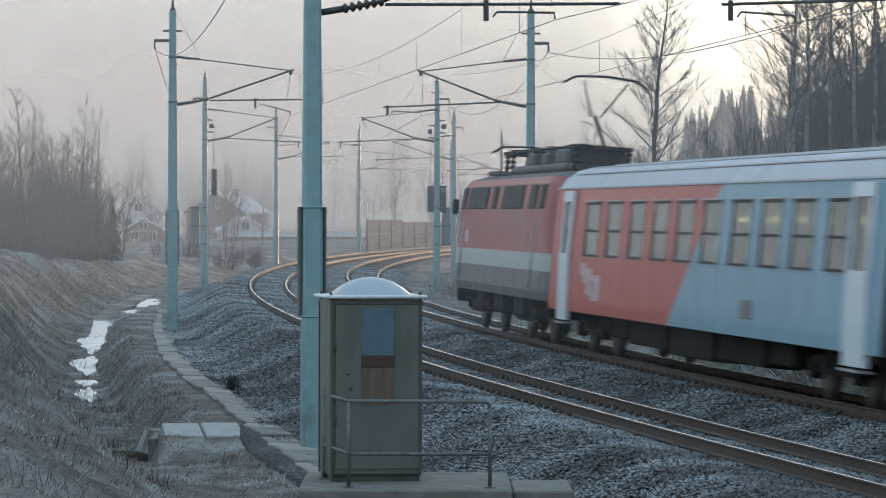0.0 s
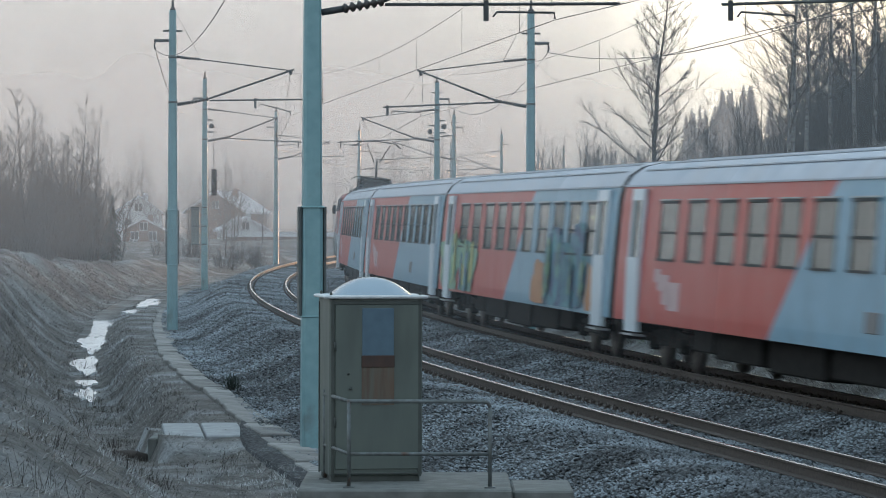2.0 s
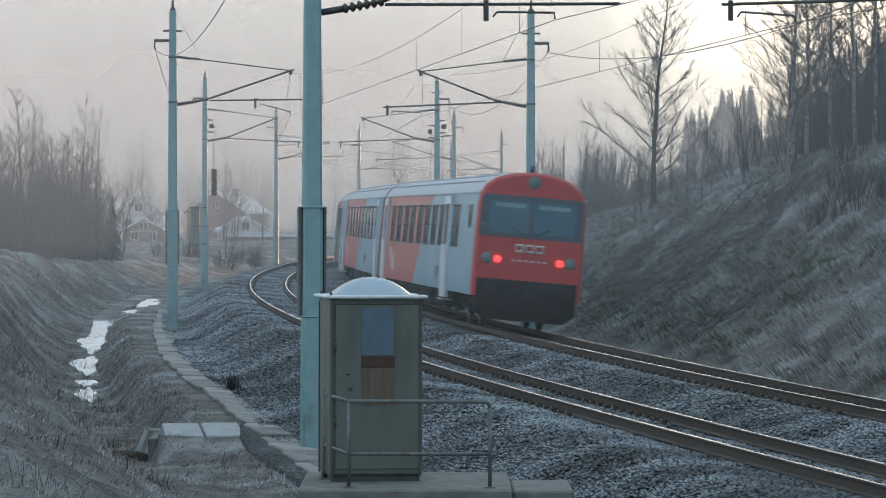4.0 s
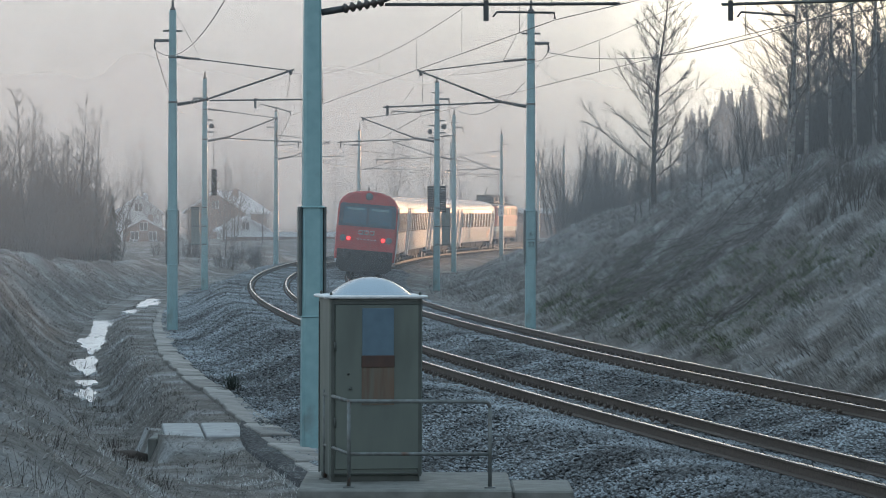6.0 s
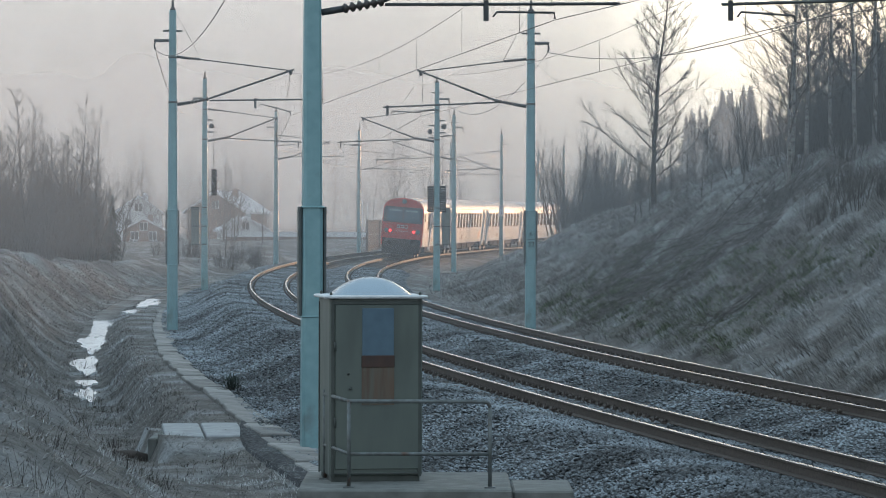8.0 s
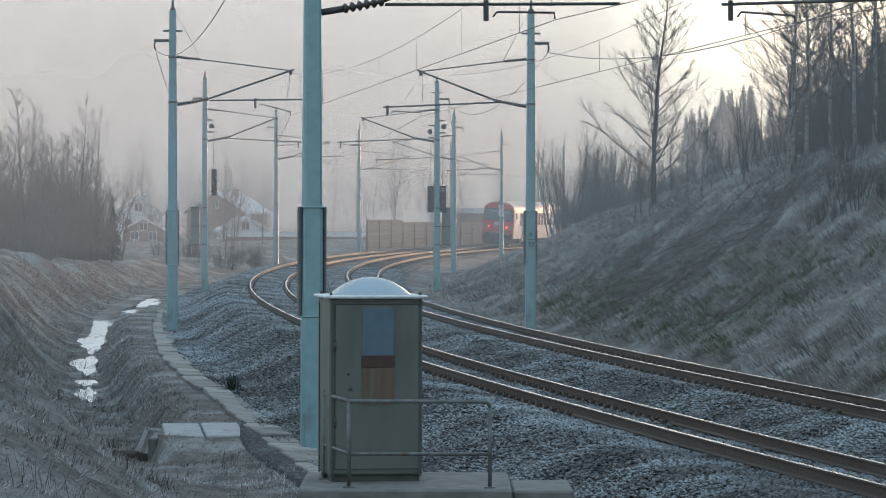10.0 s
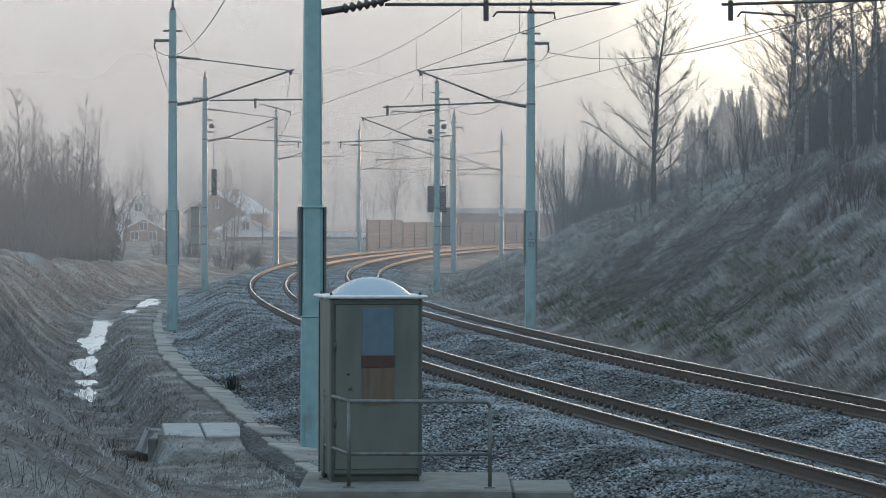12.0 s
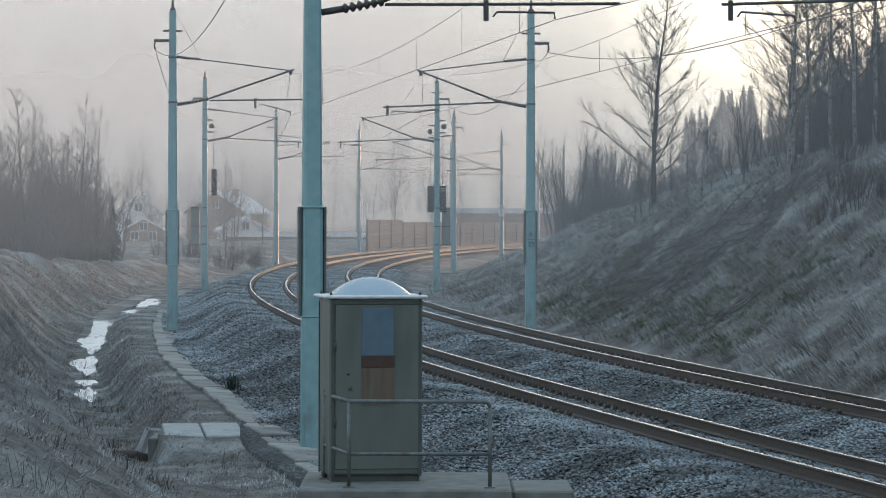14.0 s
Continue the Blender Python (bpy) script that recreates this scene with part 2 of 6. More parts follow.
def livery(name, base, red, x_top, x_bot, lo=1.0, hi=3.2, sides=(1,)):
    """Coach paint: red ahead of a slanting line, pale grey behind it, with road dirt low down the sides."""
    mt = material(name, base, tuple(c * 0.86 for c in base), scale=1.3, rough=0.42, bump=0.03, fine=4.0, coat=0.1)
    nd, ln = mt.node_tree.nodes, mt.node_tree.links
    bs = nd["Principled BSDF"]
    old = bs.inputs["Base Color"].links[0].from_socket
    tc = nd.new("ShaderNodeTexCoord")
    sp = nd.new("ShaderNodeSeparateXYZ")
    ln.new(tc.outputs["Object"], sp.inputs[0])
    k = (x_bot - x_top) / (hi - lo)
    ma = nd.new("ShaderNodeMath")
    ma.operation = "MULTIPLY_ADD"
    ma.inputs[1].default_value, ma.inputs[2].default_value = k, 0.0
    ln.new(sp.outputs["Z"], ma.inputs[0])
    ad = nd.new("ShaderNodeMath")
    ad.operation = "ADD"
    ln.new(ma.outputs[0], ad.inputs[0])
    ln.new(sp.outputs["X"], ad.inputs[1])
    g0 = nd.new("ShaderNodeMath")
    g0.operation = "GREATER_THAN"
    g0.inputs[1].default_value = x_top + k * hi
    ln.new(ad.outputs[0], g0.inputs[0])
    g1 = nd.new("ShaderNodeMath")                # no red on the other side: sun glare painted as all pale
    g1.operation = "GREATER_THAN"
    g1.inputs[1].default_value = -0.5
    ln.new(sp.outputs["Y"], g1.inputs[0])
    gt = nd.new("ShaderNodeMath")
    gt.operation = "MULTIPLY"
    ln.new(g0.outputs[0], gt.inputs[0])
    ln.new(g1.outputs[0], gt.inputs[1])
    mx = nd.new("ShaderNodeMix")
    mx.data_type = "RGBA"
    ln.new(gt.outputs[0], mx.inputs[0])
    ln.new(old, mx.inputs[6])
    mx.inputs[7].default_value = (*red, 1)
    # dirt streaks
    no = nd.new("ShaderNodeTexNoise")
    no.inputs["Scale"].default_value = 2.5
    mr = nd.new("ShaderNodeMapRange")
    mr.inputs["From Min"].default_value, mr.inputs["From Max"].default_value = 0.5, 0.8
    mr.inputs["To Max"].default_value = 0.2
    ln.new(tc.outputs["Object"], no.inputs["Vector"])
    ln.new(no.outputs["Fac"], mr.inputs["Value"])
    m2 = nd.new("ShaderNodeMix")
    m2.data_type = "RGBA"
    ln.new(mr.outputs[0], m2.inputs[0])
    ln.new(mx.outputs[2], m2.inputs[6])
    m2.inputs[7].default_value = (0.2, 0.17, 0.15, 1)
    ln.new(m2.outputs[2], bs.inputs["Base Color"])
    return mt


def stone_bed(name):
    """Crushed stone seen between the loose stones: cells with painted shade in the gaps, frosted in patches."""
    mt = material(name, (0.105, 0.112, 0.118), (0.05, 0.054, 0.058), 16, 0.9, c3=(0.23, 0.258, 0.275), c3_scale=0.4, c3_at=(0.46, 0.74))
    nd, ln = mt.node_tree.nodes, mt.node_tree.links
    bs = nd["Principled BSDF"]
    old = bs.inputs["Base Color"].links[0].from_socket
    tc, vo, vb = nd.new("ShaderNodeTexCoord"), nd.new("ShaderNodeTexVoronoi"), nd.new("ShaderNodeSeparateColor")
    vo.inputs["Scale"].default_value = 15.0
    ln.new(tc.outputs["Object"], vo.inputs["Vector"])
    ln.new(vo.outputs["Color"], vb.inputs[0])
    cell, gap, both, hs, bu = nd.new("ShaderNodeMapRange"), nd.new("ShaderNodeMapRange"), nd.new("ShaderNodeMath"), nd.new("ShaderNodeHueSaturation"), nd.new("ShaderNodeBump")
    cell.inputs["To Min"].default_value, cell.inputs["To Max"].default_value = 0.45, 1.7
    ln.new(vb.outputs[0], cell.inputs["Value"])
    # shade between the stones, put into the colour towards each cell's edge
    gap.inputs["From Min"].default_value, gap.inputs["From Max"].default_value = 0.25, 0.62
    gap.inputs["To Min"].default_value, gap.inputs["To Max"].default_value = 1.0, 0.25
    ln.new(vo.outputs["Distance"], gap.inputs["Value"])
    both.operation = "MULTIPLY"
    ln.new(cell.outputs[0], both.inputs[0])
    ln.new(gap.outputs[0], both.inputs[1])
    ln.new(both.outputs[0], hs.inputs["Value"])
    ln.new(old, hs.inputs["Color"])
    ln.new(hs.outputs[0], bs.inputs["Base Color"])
    bu.invert = True
    bu.inputs["Strength"].default_value, bu.inputs["Distance"].default_value = 1.0, 0.05
    ln.new(vo.outputs["Distance"], bu.inputs["Height"])
    ln.new(bu.outputs[0], bs.inputs["Normal"])
    return mt


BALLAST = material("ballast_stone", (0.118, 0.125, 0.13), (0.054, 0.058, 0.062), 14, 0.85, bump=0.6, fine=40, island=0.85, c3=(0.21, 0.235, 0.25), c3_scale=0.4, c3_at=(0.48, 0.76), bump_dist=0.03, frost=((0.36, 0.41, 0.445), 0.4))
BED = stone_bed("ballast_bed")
EARTH = material("frosted_grassland", (0.175, 0.163, 0.15), (0.07, 0.064, 0.058), 2.6, 0.95, bump=1.0, fine=9, c3=(0.31, 0.32, 0.32), c3_scale=0.45, c3_at=(0.48, 0.70), bump_dist=0.12)
RUST = material("rusty_rail_steel", (0.09, 0.07, 0.058), (0.05, 0.041, 0.036), 30, 0.7, 0.3, bump=0.2)
SHINE = material("polished_rail_head", (0.62, 0.58, 0.54), (0.45, 0.42, 0.4), 40, 0.22, 1.0)
SLEEPER = material("weathered_sleeper", (0.12, 0.105, 0.09), (0.075, 0.066, 0.058), 20, 0.85, bump=0.4)
MAST = material("pale_green_mast_paint", (0.235, 0.40, 0.425), (0.19, 0.335, 0.36), 5, 0.5, 0.0, bump=0.15, c3=(0.16, 0.2, 0.19), c3_scale=2.2, c3_at=(0.6, 0.85))
MASTDARK = material("mast_guard_plate", (0.11, 0.13, 0.13), (0.07, 0.08, 0.08), 6, 0.6, 0.2, bump=0.1)
TUBE = material("galvanised_tube", (0.10, 0.105, 0.11), (0.06, 0.063, 0.066), 12, 0.55, 0.5)
WIRE = material("copper_wire", (0.075, 0.075, 0.075), (0.05, 0.05, 0.05), 10, 0.55, 0.5)
CERAMIC = material("brown_insulator", (0.07, 0.055, 0.05), (0.04, 0.033, 0.03), 10, 0.35)
CONCRETE = material("damp_concrete", (0.19, 0.195, 0.185), (0.125, 0.13, 0.122), 6, 0.85, bump=0.5, fine=50, c3=(0.12, 0.125, 0.11), c3_scale=1.7, c3_at=(0.5, 0.72))
SLAB = material("frosted_slab", (0.28, 0.272, 0.258), (0.18, 0.174, 0.164), 3, 0.85, bump=0.5, fine=40, c3=(0.15, 0.145, 0.135), c3_scale=0.8, c3_at=(0.5, 0.72), vary=0.28)
ICYSLAB = material("rime_covered_slab", (0.36, 0.375, 0.38), (0.27, 0.28, 0.285), 4, 0.8, bump=0.4, fine=40, c3=(0.24, 0.24, 0.235), c3_scale=1.4, c3_at=(0.55, 0.75))
HUT = material("olive_hut_paint", (0.118, 0.142, 0.125), (0.088, 0.108, 0.098), 3, 0.5, bump=0.12, fine=30, c3=(0.055, 0.066, 0.06), c3_scale=1.6, c3_at=(0.5, 0.72), stretch=(1, 1, 0.3))
HUTDARK = material("dark_hut_edge", (0.07, 0.082, 0.075), (0.05, 0.058, 0.053), 6, 0.6)
DOME = material("aluminium_dome", (0.37, 0.42, 0.46), (0.33, 0.38, 0.42), 1.2, 0.24, 1.0)
ROOFWHITE = material("frosted_roof_rim", (0.72, 0.74, 0.75), (0.55, 0.57, 0.58), 12, 0.6, bump=0.2)
BLUEPLATE = material("faded_blue_plate", (0.085, 0.15, 0.20), (0.07, 0.12, 0.165), 7, 0.5)
RUSTPLATE = material("rust_stained_plate", (0.085, 0.045, 0.034), (0.06, 0.038, 0.032), 9, 0.8, c3=(0.05, 0.045, 0.042), c3_scale=3, stretch=(1, 1, 0.5))
RUSTRUN = material("rust_runs", (0.125, 0.082, 0.058), (0.115, 0.12, 0.10), 9, 0.7, c3=(0.09, 0.05, 0.035), c3_scale=7, c3_at=(0.5, 0.72), stretch=(1.6, 1, 0.16))
RAILING = material("grey_railing_paint", (0.15, 0.175, 0.18), (0.09, 0.095, 0.09), 14, 0.55, 0.2, bump=0.2, c3=(0.11, 0.06, 0.04), c3_scale=7, c3_at=(0.6, 0.75))
PALE = (0.165, 0.345, 0.465)
RED = (0.43, 0.038, 0.028)
COACH = livery("coach_paint", PALE, RED, -2.0, 0.9)
DRIVE = livery("driving_coach_paint", PALE, RED, -1.9, 1.5)
ROOF = material("coach_roof_paint", (0.47, 0.51, 0.57), (0.37, 0.42, 0.48), 1.5, 0.48, 0.0, c3=(0.44, 0.45, 0.48), c3_scale=0.6)
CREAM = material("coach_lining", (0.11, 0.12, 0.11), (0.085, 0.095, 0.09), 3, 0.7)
SEAT = material("seat_cloth", (0.06, 0.10, 0.14), (0.04, 0.07, 0.1), 20, 0.9)
GLASS = pane_glass("coach_glass", (0.035, 0.055, 0.052), 0.24)
SCREEN = pane_glass("windscreen_glass", (0.03, 0.13, 0.20), 0.06)
FRAME = material("aluminium_window_frame", (0.42, 0.44, 0.45), (0.33, 0.35, 0.36), 20, 0.4, 0.6)
RUBBER = material("dark_window_rubber", (0.05, 0.055, 0.055), (0.035, 0.038, 0.038), 20, 0.7)
DOORWHITE = material("pale_door_paint", (0.62, 0.71, 0.77), (0.55, 0.63, 0.69), 3, 0.35)
UNDER = material("underframe_grime", (0.02, 0.019, 0.018), (0.010, 0.010, 0.009), 5, 0.9, bump=0.2, spec=0.2)
WHEEL = material("wheel_steel", (0.12, 0.105, 0.095), (0.08, 0.07, 0.065), 10, 0.5, 0.7)
FACERED = material("front_red_paint", (0.46, 0.022, 0.02), (0.40, 0.02, 0.018), 2, 0.4, coat=0.2)
LOCORED = material("faded_engine_red", (0.38, 0.095, 0.085), (0.33, 0.08, 0.075), 2.2, 0.5, c3=(0.33, 0.15, 0.13), c3_scale=1.0)
LOCOGREY = material("engine_skirt_grey", (0.20, 0.20, 0.20), (0.14, 0.14, 0.14), 3, 0.6)
LOCOSTRIPE = material("engine_pale_stripe", (0.42, 0.46, 0.47), (0.36, 0.4, 0.41), 3, 0.5)
LOCOROOF = material("sooty_engine_roof", (0.10, 0.095, 0.095), (0.06, 0.057, 0.057), 4, 0.7)
LAMPGLOW = glowing("coach_lamp", (1.0, 0.85, 0.42), 7.0)
TAIL = glowing("red_tail_lamp", (1.0, 0.03, 0.03), 4.0)
LAMPGREY = material("lamp_lens", (0.13, 0.18, 0.19), (0.09, 0.12, 0.13), 20, 0.15)
BARK = material("bare_twigs", (0.085, 0.072, 0.064), (0.055, 0.047, 0.042), 12, 0.9)
BIRCH = material("birch_bark", (0.30, 0.28, 0.26), (0.10, 0.09, 0.085), 5, 0.8, stretch=(1, 1, 2))
GRASS = material("dry_frosted_grass", (0.245, 0.225, 0.204), (0.122, 0.109, 0.097), 0.9, 0.9, island=0.45, c3=(0.48, 0.49, 0.485), c3_scale=0.32, c3_at=(0.47, 0.68))
GREEN = material("green_grass", (0.085, 0.11, 0.045), (0.06, 0.08, 0.03), 3, 0.9, island=0.4)
# near-white base paints the bright sky mirrored by the ditch water
PUDDLE = material("thin_white_ice", (0.88, 0.89, 0.90), (0.78, 0.79, 0.80), 1.5, 0.22, spec=1.0)

# ---- ground ----
def smooth(a, b, x):
    t = np.clip((x - a) / (b - a), 0, 1)
    return t * t * (3 - 2 * t)


def ground_z(s, o):
    """World height of the ground, for arrays."""
    s, o = np.broadcast_arrays(np.asarray(s, float), np.asarray(o, float))
    base = np.interp(s, _S, _Z)
    crest = np.interp(s, [-120, -60, -25, -12, 10, 40, 70, 100, 140, 220, 400], [1.0, 0.6, 0.35, 0.7, 1.7, 2.05, 1.75, 1.0, 0.1, -0.5, -0.6])
    ditch = np.interp(s, [-120, 7, 11, 30, 45, 55, 72, 90, 150, 210, 260], [-0.95, -1.0, -1.45, -1.8, -1.9, -1.65, -1.4, -1.15, -1.15, -1.0, -0.7])
    z = np.full(s.shape, -0.52)
    # left: shoulder, path, ditch, bank
    z = np.where(o < -6.3, -0.52 + (-0.92 + 0.52) * smooth(-6.3, -8.2, o), z)
    z = np.where(o < -9.5, -0.92 + (ditch + 0.92) * smooth(-9.5, -10.5, o), z)
    z = np.where(o < -11.3, ditch + (crest - ditch) * smooth(-11.3, -15.4, o), z)
    z = np.where(o < -15.4, crest + (-0.9 - crest) * smooth(-22, -70, o), z)
    z = np.where((s > 9) & (s < 16.5) & (o > -10.75) & (o < -9.4), np.maximum(z, -0.99), z)
    # right: drain, cutting slope, wooded shelf, then an unseen rise
    top = np.interp(s, [-120, 20, 60, 75, 100, 195, 260, 420], [7.0, 5.5, 5.1, 4.8, 3.8, 2.3, 2.0, 2.2])
    z = np.where(o > 2.6, -0.52 - 0.3 * smooth(2.6, 3.4, o), z)
    toe = np.interp(s, [-120, 40, 120, 200, 420], [4.2, 4.2, 4.4, 5.0, 5.2])
    rise = np.clip((o - toe) / 9.5, 0, 1)
    z = np.where(o > toe, -0.82 + (top + 0.82) * (0.72 * rise + 0.28 * rise ** 2 * (3 - 2 * rise)), z)
    # 17 m rise beyond the view, added to keep the sun off the left bank
    z = np.where(o > toe + 9.5, top + np.clip(o - toe - 9.5, 0, 60) * 0.12 + 17 * smooth(22, 46, o) * (1 - smooth(212, 285, s)), z)
    return z + base


def rough_z(s, o):
    """The same with humps and hollows."""
    z = ground_z(s, o)
    out = np.empty(z.shape)
    amp = 0.10 + 0.32 * smooth(4.5, 9, o) + 0.30 * smooth(-11.3, -13, o)
    amp = np.where((o > -9.8) & (o < 4.0), 0.03, amp)
    amp = np.where((o > -11.6) & (o < -9.8), np.where(s < 42, 0.13, 0.06), amp)
    fs, fo, fa = np.broadcast_to(s, z.shape).ravel(), np.broadcast_to(o, z.shape).ravel(), amp.ravel()
    n = [noise.noise((a * 0.22, b * 0.35, 0.0)) + 0.6 * noise.noise((a * 0.6, b * 0.75, 3.0)) + 0.5 * noise.noise((a * 1.1, b * 1.3, 9.0)) for a, b in zip(fs, fo)]
    out = z.ravel() + fa * np.array(n)
    return out.reshape(z.shape)


def make_ground():
    s = np.concatenate([np.arange(-130, -20, 6.0), np.arange(-20, 60, 0.4), np.arange(60, 130, 0.7), np.arange(130, 300, 1.5), np.arange(300, 600, 6.0), np.arange(600, 2501, 100.0)])
    o = np.concatenate([[-1500, -900, -500, -300, -200, -140, -100, -75, -55, -42, -34, -28, -24], np.arange(-21, -16, 0.4), np.arange(-16, -9, 0.22), np.arange(-9, -6, 0.4), np.arange(-6, 3, 1.0), np.arange(3, 17, 0.4), np.arange(17, 50, 2.0), [55, 65, 75, 110, 160, 240, 400, 600]])
    gs, go = np.meshgrid(s, o, indexing="ij")
    v = on_many(gs.ravel(), go.ravel(), rough_z(gs, go).ravel())
    n, m = gs.shape
    i = (np.arange(n - 1)[:, None] * m + np.arange(m - 1)[None, :]).ravel()
    me = fast_mesh("ground", v, np.stack([i, i + 1, i + m + 1, i + m], 1), EARTH)
    me.shade_smooth()
    tagged(new("ground", me), "frosted brown grassland with a ditch and a cutting slope", "ground", kind="structure")


def ballast_z(s, o):
    """Crown of the stone bed below the rails; each track leans into the curve."""
    base = np.interp(s, _S, _Z)
    k = smooth(-SPACING / 2 - 0.75, -SPACING / 2 + 0.75, o)
    lean = math.tan(CANT)
    flat = -0.205 - (1 - k) * np.clip(o + SPACING, -1.7, 1.7) * lean - k * np.clip(o, -1.7, 1.7) * lean
    wide = 0.7 * smooth(28, 6, s)
    edge_l = smooth(-5.9 - 0.3 * wide, -7.9 - wide, o) * 0.80
    edge_r = smooth(1.5, 2.9, o) * 0.55
    gap = 0.05 * np.exp(-((o + SPACING / 2) / 0.5) ** 2)
    return base + flat - edge_l - edge_r - gap


def make_ballast():
    bed = thing("ballast_bed", "grey crushed-stone ballast carrying two curved tracks", "ballast", kind="structure")
    s = np.concatenate([np.arange(-130, -10, 4.0), np.arange(-10, 140, 0.5), np.arange(140, 620, 2.5)])
    o = np.concatenate([np.arange(-9.9, 3.1, 0.28)])
    gs, go = np.meshgrid(s, o, indexing="ij")
    go = np.where(go < -8.1, -8.1 + (go + 8.1) * smooth(28, 6, gs), go)
    z = ballast_z(gs, go) + np.random.normal(0, 0.012, gs.shape)
    z[:, 0] -= 0.6
    z[:, -1] -= 0.4
    v = on_many(gs.ravel(), go.ravel(), z.ravel())
    n, m = gs.shape
    i = (np.arange(n - 1)[:, None] * m + np.arange(m - 1)[None, :]).ravel()
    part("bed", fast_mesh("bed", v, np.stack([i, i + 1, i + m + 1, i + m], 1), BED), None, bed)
    # loose stones, thickest where the camera stands nearest
    rng = np.random.default_rng(5)
    count = 170000
    u = rng.random(count)
    ss = -14 + 165 * u ** 2.0
    oo = -8.4 + 11.3 * rng.random(count) ** np.where(ss < 14, 1.5, 1.0)
    oo = np.where(oo < -6, -6 + (oo + 6) * (1 + 0.25 * smooth(28, 6, ss)), oo)
    zz = ballast_z(ss, oo)
    size = rng.uniform(0.026, 0.046, count) * (1 + 0.9 * smooth(10, 90, ss))
    ctr = on_many(ss, oo, zz + size * 0.25)
    octa = np.array([(1, 0, 0), (-1, 0, 0), (0, 1, 0), (0, -1, 0), (0, 0, 1), (0, 0, -1)], float)
    tri = np.array([(0, 2, 4), (2, 1, 4), (1, 3, 4), (3, 0, 4), (2, 0, 5), (1, 2, 5), (3, 1, 5), (0, 3, 5)])
    v = octa[None] * rng.uniform(0.55, 1.25, (count, 6, 1))
    a, b = rng.uniform(0, 6.283, count), rng.uniform(0, 6.283, count)
    ca, sa, cb, sb = np.cos(a), np.sin(a), np.cos(b), np.sin(b)
    x, y, z = v[..., 0], v[..., 1], v[..., 2]
    x, z = x * cb[:, None] + z * sb[:, None], -x * sb[:, None] + z * cb[:, None]
    x, y = x * ca[:, None] - y * sa[:, None], x * sa[:, None] + y * ca[:, None]
    v = np.stack([x, y, z * 0.8], -1) * size[:, None, None] + ctr[:, None, :]
    f = tri[None] + 6 * np.arange(count)[:, None, None]
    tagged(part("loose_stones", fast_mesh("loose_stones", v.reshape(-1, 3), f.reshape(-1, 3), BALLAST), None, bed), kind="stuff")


# ---- tracks ----
RAIL_POLY = [(-0.075, -0.172), (0.075, -0.172), (0.075, -0.16), (0.012, -0.135), (0.012, -0.045), (0.036, -0.035), (0.036, -0.008), (0.028, 0.0), (-0.028, 0.0), (-0.036, -0.008), (-0.036, -0.035), (-0.012, -0.045), (-0.012, -0.135), (-0.075, -0.16)]


def make_track(mid, label):
    tr = thing("railway_track", label, "railway track", group="railway tracks")
    s = np.concatenate([np.arange(-130, 0, 4.0), np.arange(0, 300, 1.0), np.arange(300, 620, 4.0)])
    cc, sc = math.cos(CANT), math.sin(CANT)
    for side in (-1, 1):
        mb = MB()
        k = len(RAIL_POLY)
        vs = []
        for a, b in RAIL_POLY:
            off = side * 0.7535 + a
            oo, zz = mid + off * cc + b * sc, b * cc - off * sc
            vs.append(on_many(s, np.full_like(s, oo), np.interp(s, _S, _Z) + zz))
        vs = np.stack(vs, 1).reshape(-1, 3)
        fs, mi = [], []
        for i in range(len(s) - 1):
            for j in range(k):
                fs.append((i * k + j, i * k + (j + 1) % k, (i + 1) * k + (j + 1) % k, (i + 1) * k + j))
                mi.append(1 if j in (7, 8) else 0)
        mb.v, mb.f, mb.m, mb.smooth = [tuple(p) for p in vs], fs, mi, [False] * len(fs)
        part("rail", mb, [RUST, SHINE], tr)
    sl = MB()
    sl.prism([(-0.13, 0), (0.13, 0), (0.10, 0.16), (-0.10, 0.16)], "y", -1.3, 1.3)
    for side in (-1, 1):
        sl.box((0, side * 0.7535, 0.168), (0.16, 0.34, 0.02), 1)
        for q in (-1, 1):
            sl.box((0, side * 0.7535 + q * 0.105, 0.20), (0.11, 0.06, 0.06), 1, bevel=0.02)
            sl.tube([(0.03, side * 0.7535 + q * 0.13, 0.17), (0.03, side * 0.7535 + q * 0.13, 0.25)], 0.016, 6, 1)
    me = sl.mesh("sleeper", [SLEEPER, RUST])

    def sleeper_pose(x):
        p = on(x, mid, -0.345)
        return pose(p.x, p.y, p.z, 0, 0, 90 - math.degrees(heading(x))) @ Matrix.Rotation(CANT, 4, "X")
    x = 4.0
    while x < 130:
        ob = part("sleeper", me, None, tr)
        ob.matrix_world = sleeper_pose(x)
        x += 0.6
    base_v = np.array([v.co for v in me.vertices])
    far = MB()
    polys = [list(p.vertices) for p in me.polygons]
    while x < 260:
        mm = np.array(sleeper_pose(x))
        far.add(base_v @ mm[:3, :3].T + mm[:3, 3], polys)
        x += 0.6
    tagged(part("far_sleepers", far, SLEEPER, tr), kind="stuff")


# ---- overhead line ----
WIRE_Z, CARRY_Z = 6.18, 7.57
STAGGER = {("L", 8): -0.3, ("R", 8): -0.5}        # the wires lie off the middle of the track


def insulator(mb, a, b, n=6, r=0.075, mi=0):
    a, b = Vector(a), Vector(b)
    pts, rad = [], []
    for i in range(n):
        for f, q in ((0.0, 0.035), (0.25, r), (0.55, r * 0.9), (0.8, 0.035)):
            pts.append(a.lerp(b, (i + f) / n))
            rad.append(q)
    mb.tube(pts, rad, 10, mi)


